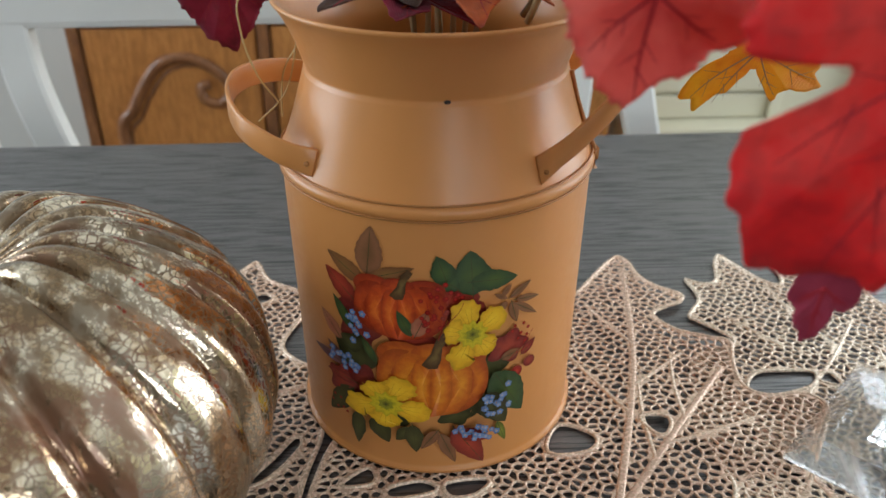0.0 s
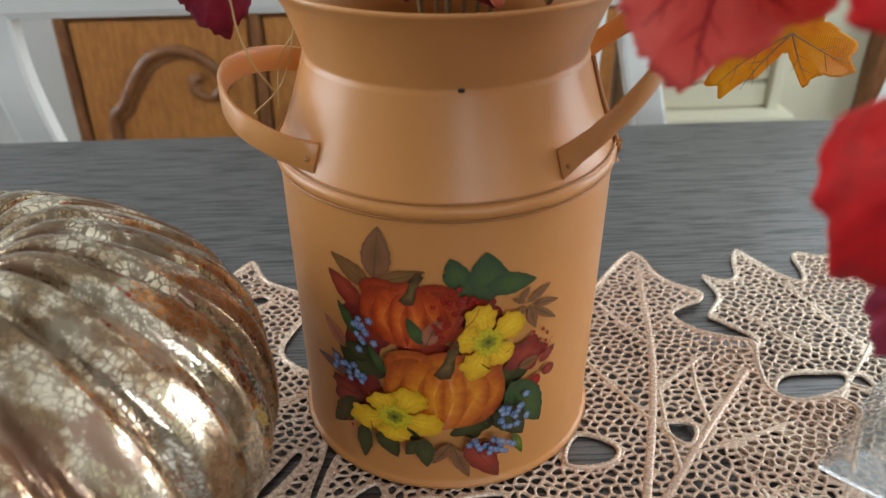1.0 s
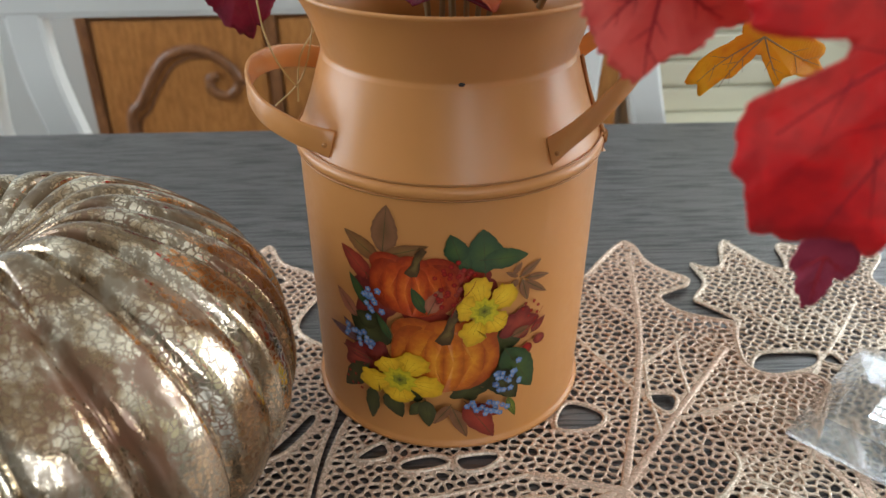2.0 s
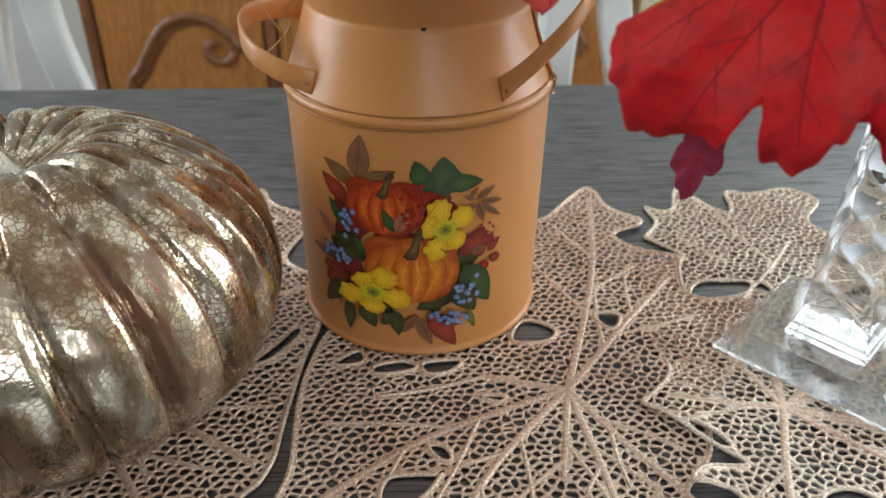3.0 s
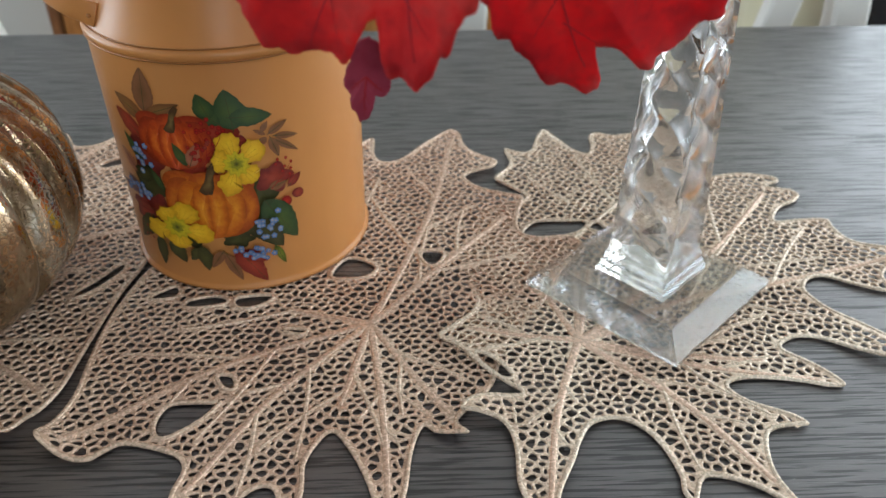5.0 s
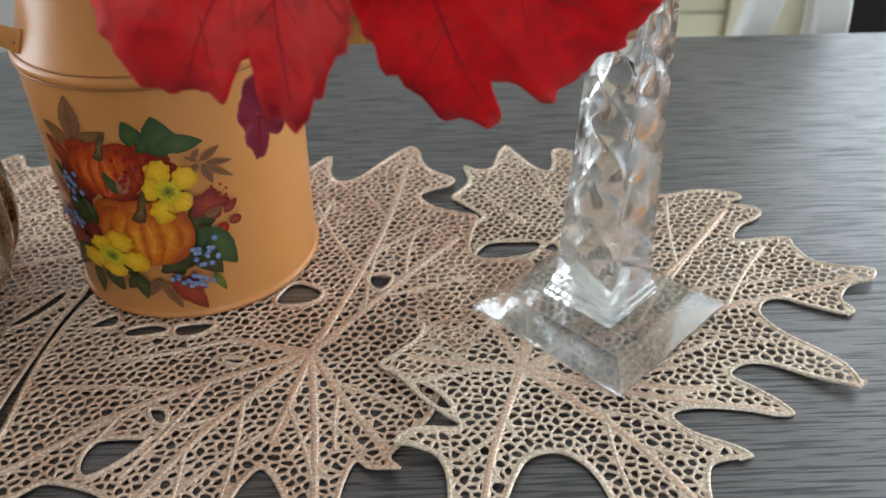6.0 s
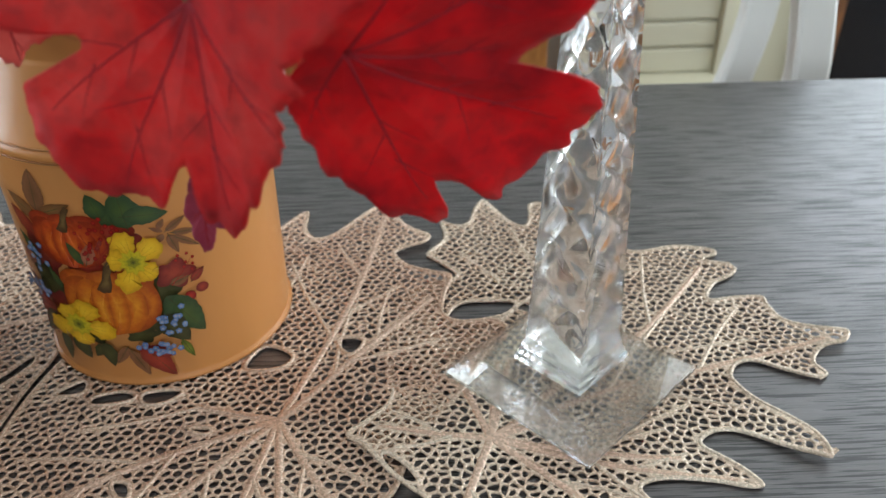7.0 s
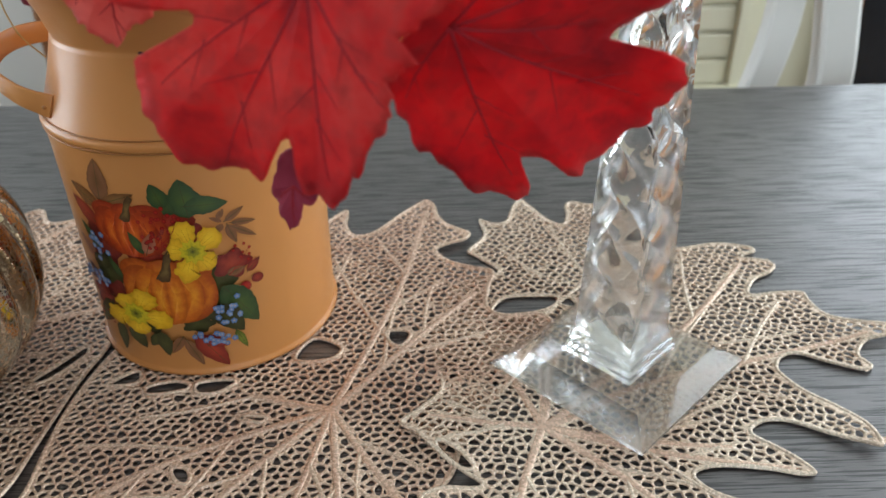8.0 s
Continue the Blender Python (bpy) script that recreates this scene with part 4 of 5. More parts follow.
# ---- crystal candlestick ----
def candlestick():
    cs = thing("crystal_candlestick", "clear crystal candlestick with a faceted column and square foot", "candlestick", at=(0.1515, 0.0230, 0.0038), turn=45 - 3.0)
    q = 1 / math.sqrt(2)

    def loft(sections):
        bm = bmesh.new()
        rows = [[bm.verts.new((sx * h, sy * h, z)) for sx, sy in ((-1, -1), (1, -1), (1, 1), (-1, 1))] for h, z in sections]
        for a, b in zip(rows, rows[1:]):
            for k in range(4):
                bm.faces.new((a[k], a[(k + 1) % 4], b[(k + 1) % 4], b[k]))
        bm.faces.new(rows[0][::-1])
        bm.faces.new(rows[-1])
        bmesh.ops.recalc_face_normals(bm, faces=bm.faces)
        return bm

    part("base", loft([(d * q, z) for d, z in ((0.0662, 0.0), (0.0672, 0.0010), (0.0672, 0.0028), (0.0512, 0.0108), (0.0504, 0.0112))]), M_CRYSTALBASE, cs, "square bevelled foot plate")
    nz, zt, zb, m = 120, 0.214, 0.0245, 20
    rows = [(d, z, 0.0) for d, z in ((0.0300, 0.01125), (0.0298, 0.0134), (0.0282, 0.0146), (0.0279, 0.0172), (0.0262, 0.0186), (0.0259, 0.0222))]
    rows += [(0.0243 - 0.0090 * (k / nz), zb + (zt - zb) * k / nz, 1.0) for k in range(nz + 1)]
    bm = bmesh.new()
    loops, cut_faces = [], []
    P = (zt - zb) / 8.5
    for d, z, cut in rows:
        h = d * q
        loop = []
        for side in range(4):
            ca, sa = math.cos(side * math.pi / 2), math.sin(side * math.pi / 2)
            for i in range(m):
                u = -1 + 2 * i / m
                dep = 0.0
                if cut:
                    a = (z - zb) / P + (u + 1) * 0.5
                    b = (z - zb) / P * 0.5 - (u + 1) * 0.5
                    dep = -0.0025 * (1 - abs(math.sin(math.pi * a)) ** 0.7) - 0.0013 * (1 - abs(math.sin(math.pi * b)) ** 0.8)
                    dep *= min(1.0, (1 - abs(u)) * 3.0) * min(1.0, (z - zb) / 0.006)
                x, y = u * h, -(h + dep)
                loop.append(bm.verts.new((x * ca - y * sa, x * sa + y * ca, z)))
        loops.append((loop, cut))
    n = 4 * m
    for (a, c0), (b, c1) in zip(loops, loops[1:]):
        for k in range(n):
            f = bm.faces.new((a[k], a[(k + 1) % n], b[(k + 1) % n], b[k]))
            f.smooth = bool(c0 and c1)
    bm.faces.new(loops[0][0][::-1])
    bm.faces.new(loops[-1][0])
    for e in bm.edges:
        corner = all(abs(abs(v.co.x) - abs(v.co.y)) < 1e-6 for v in e.verts)
        e.smooth = not corner
    bmesh.ops.recalc_face_normals(bm, faces=bm.faces)
    part("column", bm, M_CRYSTAL, cs, "tapering column cut with slanting lens facets")
    part("socket", loft([(d * q, z) for d, z in ((0.0165, 0.21405), (0.021, 0.2175), (0.0215, 0.222), (0.0165, 0.2245), (0.0165, 0.228), (0.026, 0.236), (0.026, 0.252), (0.0245, 0.254))]), M_CRYSTAL, cs, "square candle cup")
    return cs


candlestick()


# ---- lace leaf placemats ----
def seg_data(loop):
    a = np.array(loop)
    return a, np.roll(a, -1, axis=0)


def clip(poly, px, py, nx, ny):
    """Keeps the part of a convex polygon on the side of (px, py) away from the normal (nx, ny)."""
    out = []
    k = len(poly)
    for i in range(k):
        ax, ay = poly[i]
        bx, by = poly[(i + 1) % k]
        da = (ax - px) * nx + (ay - py) * ny
        db = (bx - px) * nx + (by - py) * ny
        if da <= 0:
            out.append((ax, ay))
        if (da < 0 < db) or (db < 0 < da):
            t = da / (da - db)
            out.append((ax + (bx - ax) * t, ay + (by - ay) * t))
    return out


def inside(pts, loops):
    ok = np.zeros(len(pts), bool)
    for loop in loops:
        a, b = seg_data(loop)
        x, y = pts[:, 0][:, None], pts[:, 1][:, None]
        c = (a[:, 1] > y) != (b[:, 1] > y)
        with np.errstate(divide="ignore", invalid="ignore"):
            xs = a[:, 0] + (y - a[:, 1]) * (b[:, 0] - a[:, 0]) / (b[:, 1] - a[:, 1])
        ok ^= (np.sum(c & (x < xs), axis=1) % 2).astype(bool)
    return ok


def placemat(label, outline, cuts, centre, tips, lift, lace_mat, rim_mat, seed, pitch=0.0050):
    """A die-cut leaf mat: solid rim and veins with an irregular net of holes between."""
    rng = random.Random(seed)
    mat = thing("leaf_placemat", label, "placemat", "leaf placemats on the table")
    loops = [[(p.x, p.y) for p in spline([(x, y, 0) for x, y in outline], 6, True)]]
    for cut in cuts:
        loops.append([(p.x, p.y) for p in spline([(x, y, 0) for x, y in cut], 4, True)])
    # veins: from the centre to the tips, with side veins
    veins = []
    C = Vector((*centre, 0))
    for tx, ty in tips:
        T = Vector((tx, ty, 0))
        d = T - C
        side = Vector((-d.y, d.x, 0))
        bend = rng.uniform(-0.06, 0.06)
        main = spline([C, C + d * 0.5 + side * bend, C + d * 0.96], 6)
        veins.append((main, 0.0041))
        L = d.length
        for f, sg in ((0.34, 1), (0.44, -1), (0.66, 1)):
            if L * (1 - f) < 0.03:
                continue
            p = main[int(f * (len(main) - 1))]
            dd = d.normalized()
            br = (dd * 0.74 + Vector((-dd.y, dd.x, 0)) * 0.67 * sg) * L * 0.42 * (1 - 0.5 * f)
            veins.append((spline([p, p + br * 0.55 + dd * 0.004, p + br + dd * 0.012], 4), 0.0022))
    kept = []
    for line, wdt in veins:
        ok = inside(np.array([(p.x + (q.x - p.x) * 1.4, p.y + (q.y - p.y) * 1.4) for p, q in zip(line, line[1:] + line[-1:])]), loops)
        run = [p for k, p in enumerate(line) if ok[: k + 1].all()]
        if len(run) > 2:
            kept.append((run, wdt))
    veins = kept
    bs, be = [], []
    for loop in loops:
        a, b = seg_data(loop)
        bs.append(a), be.append(b)
    bs, be = np.concatenate(bs), np.concatenate(be)
    vs, ve, vw = [], [], []
    for line, wdt in veins:
        for a, b in zip(line, line[1:]):
            vs.append((a.x, a.y)), ve.append((b.x, b.y)), vw.append(wdt / 2)
    vs, ve, vw = np.array(vs), np.array(ve), np.array(vw)
    # seeds
    lo, hi = bs.min(0), bs.max(0)
    pts = []
    row = 0
    y = lo[1]
    while y < hi[1]:
        x = lo[0] + (pitch / 2 if row % 2 else 0)
        while x < hi[0]:
            pts.append((x + rng.uniform(-0.34, 0.34) * pitch, y + rng.uniform(-0.34, 0.34) * pitch))
            x += pitch * 1.14
        y += pitch * 0.80
        row += 1
    pts = np.array(pts)
    pts = pts[inside(pts, loops)]

    def nearest(p, s, e):
        d = e - s
        t = np.clip(((p - s) * d).sum(1) / np.maximum((d * d).sum(1), 1e-12), 0, 1)
        q = s + d * t[:, None]
        return q, np.hypot(*(q - p).T)

    keep = [nearest(p, bs, be)[1].min() > 0.0016 for p in pts]
    pts = pts[np.array(keep)]
    cells = {}
    for i, p in enumerate(pts):
        cells.setdefault((int(p[0] // (2.2 * pitch)), int(p[1] // (2.2 * pitch))), []).append(i)
    verts, faces = [], []
    zc = lambda x, y: lift(x, y)
    TH, RND = 0.0011, 0.00028
    for i, p in enumerate(pts):
        gx, gy = int(p[0] // (2.2 * pitch)), int(p[1] // (2.2 * pitch))
        near = [j for a in (-1, 0, 1) for b in (-1, 0, 1) for j in cells.get((gx + a, gy + b), []) if j != i]
        px, py = float(p[0]), float(p[1])
        R = 1.5 * pitch
        poly = [(px + R * math.cos(k * math.pi / 4), py + R * math.sin(k * math.pi / 4)) for k in range(8)]
        hole = list(poly)
        gap = 0.00047 * rng.uniform(0.8, 1.6)
        for j in near:
            dx, dy = pts[j][0] - px, pts[j][1] - py
            L = math.hypot(dx, dy)
            if L > 2.6 * pitch or L < 1e-9:
                continue
            nx, ny = dx / L, dy / L
            poly = clip(poly, px + dx / 2, py + dy / 2, nx, ny)
            hole = clip(hole, px + dx / 2 - nx * gap, py + dy / 2 - ny * gap, nx, ny)
        q, dist = nearest(p, bs, be)
        for k in np.argsort(dist)[:5]:
            if dist[k] > 1.7 * pitch:
                break
            nx, ny = (q[k] - p) / max(dist[k], 1e-9)
            poly = clip(poly, q[k][0], q[k][1], nx, ny)
            hole = clip(hole, q[k][0] - nx * 0.0032, q[k][1] - ny * 0.0032, nx, ny)
        q, dist = nearest(p, vs, ve)
        for k in np.argsort(dist)[:4]:
            if dist[k] > 1.7 * pitch:
                break
            nx, ny = (q[k] - p) / max(dist[k], 1e-9)
            if len(hole) > 2:
                hole = clip(hole, q[k][0] - nx * vw[k], q[k][1] - ny * vw[k], nx, ny)
        if len(poly) < 3:
            continue
        area = 0.0
        if len(hole) > 2:
            area = abs(sum(hole[k][0] * hole[(k + 1) % len(hole)][1] - hole[(k + 1) % len(hole)][0] * hole[k][1] for k in range(len(hole)))) / 2
        if area < 2.2e-6:
            b0 = len(verts)
            for x, y in poly:
                verts.append((x, y, zc(x, y) + TH))
            faces.append(tuple(range(b0, b0 + len(poly))))
            continue
        for _ in range(1):   # cut the corners of the hole
            hole = [pt for k in range(len(hole)) for a, b in ((hole[k], hole[(k + 1) % len(hole)]),)
                    for pt in ((a[0] * 0.75 + b[0] * 0.25, a[1] * 0.75 + b[1] * 0.25), (a[0] * 0.25 + b[0] * 0.75, a[1] * 0.25 + b[1] * 0.75))]
        hx, hy = sum(v[0] for v in hole) / len(hole), sum(v[1] for v in hole) / len(hole)
        ring = []
        for k in range(len(poly)):
            a, b = poly[k], poly[(k + 1) % len(poly)]
            ring += [a, ((a[0] + b[0]) / 2, (a[1] + b[1]) / 2)]
        inner = []
        for x, y in ring:
            dx, dy = x - hx, y - hy
            best = 1.0
            for k in range(len(hole)):
                ax, ay = hole[k][0] - hx, hole[k][1] - hy
                ex, ey = hole[(k + 1) % len(hole)][0] - hole[k][0], hole[(k + 1) % len(hole)][1] - hole[k][1]
                den = dx * ey - dy * ex
                if abs(den) < 1e-14:
                    continue
                t = (ax * ey - ay * ex) / den
                u = (ax * dy - ay * dx) / den
                if t > 0 and -1e-6 <= u <= 1 + 1e-6:
                    best = min(best, t)
            inner.append((hx + dx * best, hy + dy * best))
        b0, n = len(verts), len(ring)
        for (x, y), (ix, iy) in zip(ring, inner):
            verts.append((x, y, zc(x, y) + TH))
        for (x, y), (ix, iy) in zip(ring, inner):
            mx, my = ix + (x - ix) * 0.35, iy + (y - iy) * 0.35
            verts.append((mx, my, zc(mx, my) + TH - 0.00006))
        for ix, iy in inner:
            verts.append((ix, iy, zc(ix, iy) + TH - RND))
        for ix, iy in inner:
            verts.append((ix, iy, zc(ix, iy)))
        for r in range(3):
            for k in range(n):
                j = (k + 1) % n
                faces.append((b0 + r * n + k, b0 + r * n + j, b0 + (r + 1) * n + j, b0 + (r + 1) * n + k))
    me = bpy.data.meshes.new("lace")
    me.from_pydata(verts, [], faces)
    me.materials.append(lace_mat)
    me.polygons.foreach_set("use_smooth", [True] * len(me.polygons))
    net = new("lace", me)
    net.parent = mat
    tagged(net, kind="stuff")

    def strip(name, line, width, material, closed=False, raise_by=0.0006, label="", shift=0.0):
        bm = bmesh.new()
        rows = []
        k = len(line)
        for i, p in enumerate(line):
            a, b = (line[i - 1], line[(i + 1) % k]) if closed else (line[max(i - 1, 0)], line[min(i + 1, k - 1)])
            d = Vector((b[0] - a[0], b[1] - a[1], 0)).normalized()
            s = Vector((-d.y, d.x, 0))
            wd = width * (1.0 if closed else (1 - 0.45 * i / (k - 1)))
            rw = []
            for o, h in ((-0.5, -0.0008), (-0.5, 0.0), (-0.3, 0.8), (0.0, 1.0), (0.3, 0.8), (0.5, 0.0), (0.5, -0.0008)):
                x, y = p[0] + s.x * (o + shift) * wd, p[1] + s.y * (o + shift) * wd
                rw.append(bm.verts.new((x, y, zc(x, y) + TH + (h * raise_by if h >= 0 else h))))
            rows.append(rw)
        pairs = list(zip(rows, rows[1:])) + ([(rows[-1], rows[0])] if closed else [])
        for a, b in pairs:
            for c in range(6):
                bm.faces.new((a[c], a[c + 1], b[c + 1], b[c]))
        bmesh.ops.recalc_face_normals(bm, faces=bm.faces)
        return part(name, bm, material, mat, label, True)

    for k, loop in enumerate(loops):
        turn = sum(a[0] * b[1] - b[0] * a[1] for a, b in zip(loop, loop[1:] + loop[:1]))
        strip("rim", loop, 0.0022, rim_mat, True, 0.0005, "", 0.5 * math.copysign(1, turn) * (1 if k == 0 else -1))
    for line, wdt in veins:
        if wdt > 0.004:
            strip("vein", [(p.x, p.y) for p in line], wdt, M_VEIN, False, 0.0003, "")
        else:
            strip("side_vein", [(p.x, p.y) for p in line], wdt, rim_mat, False, 0.0003, "")
    return mat


def ripple(x, y, k):
    return 0.0005 * (1 + noise.noise(Vector((x * 22, y * 22, k * 7.3))))


def ramp01(t):
    t = max(0.0, min(1.0, t))
    return t * t * (3 - 2 * t)


def bell(x, y, cx, cy, r, h):
    return h * math.exp(-((x - cx) ** 2 + (y - cy) ** 2) / (r * r))


MID_REAR = [(-0.004, 0.207), (-0.001, 0.183), (0.006, 0.171), (0.018, 0.174), (0.032, 0.190), (0.046, 0.207), (0.055, 0.214), (0.061, 0.206), (0.063, 0.190), (0.070, 0.177), (0.083, 0.166), (0.080, 0.157),
            (0.069, 0.152), (0.060, 0.145), (0.068, 0.131), (0.083, 0.123), (0.095, 0.117), (0.090, 0.098), (0.088, 0.080), (0.097, 0.072), (0.116, 0.072), (0.124, 0.060), (0.112, 0.040), (0.094, 0.014), (0.076, -0.008), (0.066, -0.028), (0.058, -0.050)]
MID_FRONT = [(0.041, -0.070), (0.045, -0.081), (0.037, -0.080), (0.030, -0.077), (0.025, -0.073), (0.020, -0.087), (0.017, -0.108), (0.010, -0.131), (0.003, -0.112), (0.000, -0.102), (-0.005, -0.090), (-0.011, -0.079), (-0.016, -0.074),
             (-0.021, -0.079), (-0.026, -0.091), (-0.026, -0.108), (-0.033, -0.126), (-0.038, -0.105), (-0.048, -0.105), (-0.060, -0.122), (-0.077, -0.118), (-0.080, -0.106), (-0.078, -0.093), (-0.081, -0.086), (-0.088, -0.082), (-0.100, -0.078), (-0.108, -0.077), (-0.114, -0.081), (-0.119, -0.085), (-0.127, -0.085), (-0.136, -0.082), (-0.143, -0.076),
             (-0.142, -0.064), (-0.138, -0.045), (-0.138, -0.021), (-0.1375, 0.001), (-0.135, 0.021), (-0.130, 0.042), (-0.120, 0.080)]
MID_BACK = [(-0.128, 0.145), (-0.085, 0.148), (-0.062, 0.196), (-0.036, 0.170)]
placemat("champagne lace leaf placemat under the milk can", MID_REAR + MID_FRONT + MID_BACK,
         [[(-0.095, -0.066), (-0.092, -0.055), (-0.082, -0.0535), (-0.071, -0.054), (-0.069, -0.052), (-0.076, -0.063), (-0.090, -0.073)], [(-0.072, -0.036), (-0.066, -0.037), (-0.064, -0.044), (-0.068, -0.043)],
          [(-0.014, 0.058), (0.001, 0.050), (-0.004, 0.041), (-0.022, 0.041)], [(-0.098, 0.023), (-0.084, 0.026), (-0.078, 0.021), (-0.096, 0.018)], [(-0.072, 0.024), (-0.054, 0.025), (-0.060, 0.018), (-0.070, 0.017)],
          [(-0.119, 0.027), (-0.108, 0.036), (-0.106, 0.028)], [(0.028, 0.060), (0.040, 0.058), (0.036, 0.048), (0.031, 0.050)], [(-0.044, -0.003), (-0.034, -0.004), (-0.036, -0.006)]], (0.0, 0.0),
         [(0.056, 0.205), (0.084, 0.098), (0.040, -0.070), (0.010, -0.125), (-0.030, -0.115), (-0.078, -0.11), (-0.138, -0.076), (-0.126, 0.05), (-0.06, 0.185)],
         lambda x, y: 0.0004 + 0.0022 * ramp01((y - 0.0) / 0.04) * ramp01((x - 0.0) / 0.04) + ripple(x, y, 1) + bell(x, y, -0.147, -0.080, 0.013, 0.011) + bell(x, y, 0.044, -0.084, 0.012, 0.005) + bell(x, y, -0.08, -0.12, 0.02, 0.003), M_LACE, M_RIM, 3)

PALE_REAR = [(0.091, 0.186), (0.101, 0.181), (0.110, 0.184), (0.117, 0.205), (0.124, 0.214), (0.131, 0.202), (0.139, 0.185), (0.148, 0.176), (0.153, 0.187), (0.155, 0.203), (0.162, 0.208), (0.172, 0.203), (0.184, 0.205), (0.206, 0.208), (0.220, 0.188), (0.200, 0.160),
             (0.214, 0.140), (0.244, 0.144), (0.266, 0.138), (0.268, 0.131), (0.258, 0.126), (0.271, 0.121), (0.275, 0.114), (0.268, 0.106), (0.256, 0.099), (0.248, 0.085), (0.263, 0.086), (0.280, 0.085), (0.281, 0.076), (0.285, 0.062), (0.300, 0.052), (0.312, 0.048), (0.314, 0.044)]
PALE_RIGHT = [(0.308, 0.037), (0.296, 0.035), (0.288, 0.028), (0.286, 0.022), (0.289, 0.015), (0.282, 0.012), (0.267, 0.019), (0.254, 0.027), (0.245, 0.026), (0.240, 0.021), (0.238, 0.014), (0.244, 0.000), (0.256, -0.014), (0.264, -0.028), (0.264, -0.044), (0.255, -0.041), (0.244, -0.034), (0.229, -0.024), (0.218, -0.022),
              (0.210, -0.025), (0.207, -0.030), (0.215, -0.038), (0.223, -0.047), (0.227, -0.056), (0.219, -0.057), (0.205, -0.053), (0.185, -0.050), (0.173, -0.052), (0.171, -0.057), (0.178, -0.065), (0.193, -0.073), (0.199, -0.080), (0.190, -0.081), (0.181, -0.083), (0.177, -0.088), (0.174, -0.099), (0.174, -0.110), (0.178, -0.126)]
PALE_FRONT = [(0.162, -0.113), (0.147, -0.107), (0.141, -0.109), (0.135, -0.120), (0.131, -0.114), (0.132, -0.105), (0.129, -0.090), (0.123, -0.079), (0.113, -0.073), (0.101, -0.076), (0.094, -0.086), (0.089, -0.097), (0.081, -0.112), (0.074, -0.130), (0.066, -0.118), (0.063, -0.107), (0.064, -0.091), (0.063, -0.080),
              (0.059, -0.073), (0.050, -0.070), (0.042, -0.068), (0.045, -0.062), (0.055, -0.057), (0.071, -0.056), (0.064, -0.049), (0.054, -0.039), (0.043, -0.024), (0.034, -0.014), (0.044, -0.004), (0.056, 0.014), (0.052, 0.050), (0.060, 0.080), (0.070, 0.108), (0.097, 0.119), (0.086, 0.137), (0.080, 0.146), (0.092, 0.164)]
placemat("pale gold lace leaf placemat under the crystal candlestick", PALE_REAR + PALE_RIGHT + PALE_FRONT,
         [[(0.090, 0.077), (0.099, 0.090), (0.118, 0.091), (0.130, 0.089), (0.122, 0.079), (0.097, 0.073)], [(0.053, -0.030), (0.062, -0.036), (0.068, -0.045), (0.063, -0.045), (0.055, -0.037)], [(0.131, 0.084), (0.138, 0.088), (0.140, 0.079)]], (0.105, -0.020),
         [(0.125, 0.208), (0.205, 0.20), (0.266, 0.132), (0.306, 0.044), (0.258, -0.038), (0.220, -0.054), (0.174, -0.115), (0.074, -0.122), (0.048, -0.010), (0.070, 0.100)],
         lambda x, y: 0.0003 + 0.0018 * (1 - ramp01((y + 0.01) / 0.04)) * (1 - ramp01((x - 0.08) / 0.05)) + ripple(x, y, 2) + bell(x, y, 0.05, -0.03, 0.022, 0.003) + bell(x, y, 0.045, -0.066, 0.014, 0.004) + bell(x, y, 0.31, 0.045, 0.02, 0.003) + bell(x, y, 0.265, -0.04, 0.02, 0.003), M_LACE_PALE, M_RIM_PALE, 8)

placemat("champagne lace leaf placemat under the glass pumpkin",
         [(-0.182, 0.226), (-0.170, 0.203), (-0.142, 0.178), (-0.155, 0.132), (-0.128, 0.102), (-0.129, 0.062), (-0.135, 0.034), (-0.1395, 0.002), (-0.142, -0.020), (-0.144, -0.040), (-0.149, -0.054), (-0.155, -0.061), (-0.161, -0.071), (-0.167, -0.071), (-0.175, -0.079), (-0.184, -0.094), (-0.195, -0.095), (-0.216, -0.106), (-0.258, -0.150),
          (-0.280, -0.108), (-0.332, -0.142), (-0.342, -0.088), (-0.402, -0.092), (-0.384, -0.028), (-0.452, 0.002), (-0.402, 0.050), (-0.442, 0.104), (-0.372, 0.110), (-0.382, 0.182), (-0.312, 0.162), (-0.290, 0.224), (-0.262, 0.192), (-0.229, 0.224), (-0.214, 0.205), (-0.197, 0.208)],
         [[(-0.162, 0.030), (-0.152, 0.044), (-0.143, 0.058), (-0.141, 0.052), (-0.153, 0.034)], [(-0.188, 0.176), (-0.174, 0.186), (-0.168, 0.180), (-0.182, 0.172)], [(-0.232, -0.072), (-0.212, -0.062), (-0.206, -0.068), (-0.226, -0.082)], [(-0.262, -0.120), (-0.250, -0.104), (-0.242, -0.112), (-0.252, -0.126)]], (-0.285, 0.035),
         [(-0.184, 0.222), (-0.135, 0.10), (-0.149, -0.045), (-0.186, -0.085), (-0.257, -0.14), (-0.40, -0.088), (-0.44, 0.004), (-0.375, 0.172)],
         lambda x, y: 0.0009 + ripple(x, y, 3) + bell(x, y, -0.186, -0.096, 0.010, 0.007) + bell(x, y, -0.162, -0.073, 0.006, 0.005), M_LACE, M_RIM, 5)

# ---- autumn leaf bouquet in the can ----
bouquet = thing("leaf_bouquet", "bouquet of red and amber fabric maple leaves in the milk can", "artificial flowers", at=(-0.0715, 0.098, 0.2))
BI = bouquet.matrix_world.inverted()


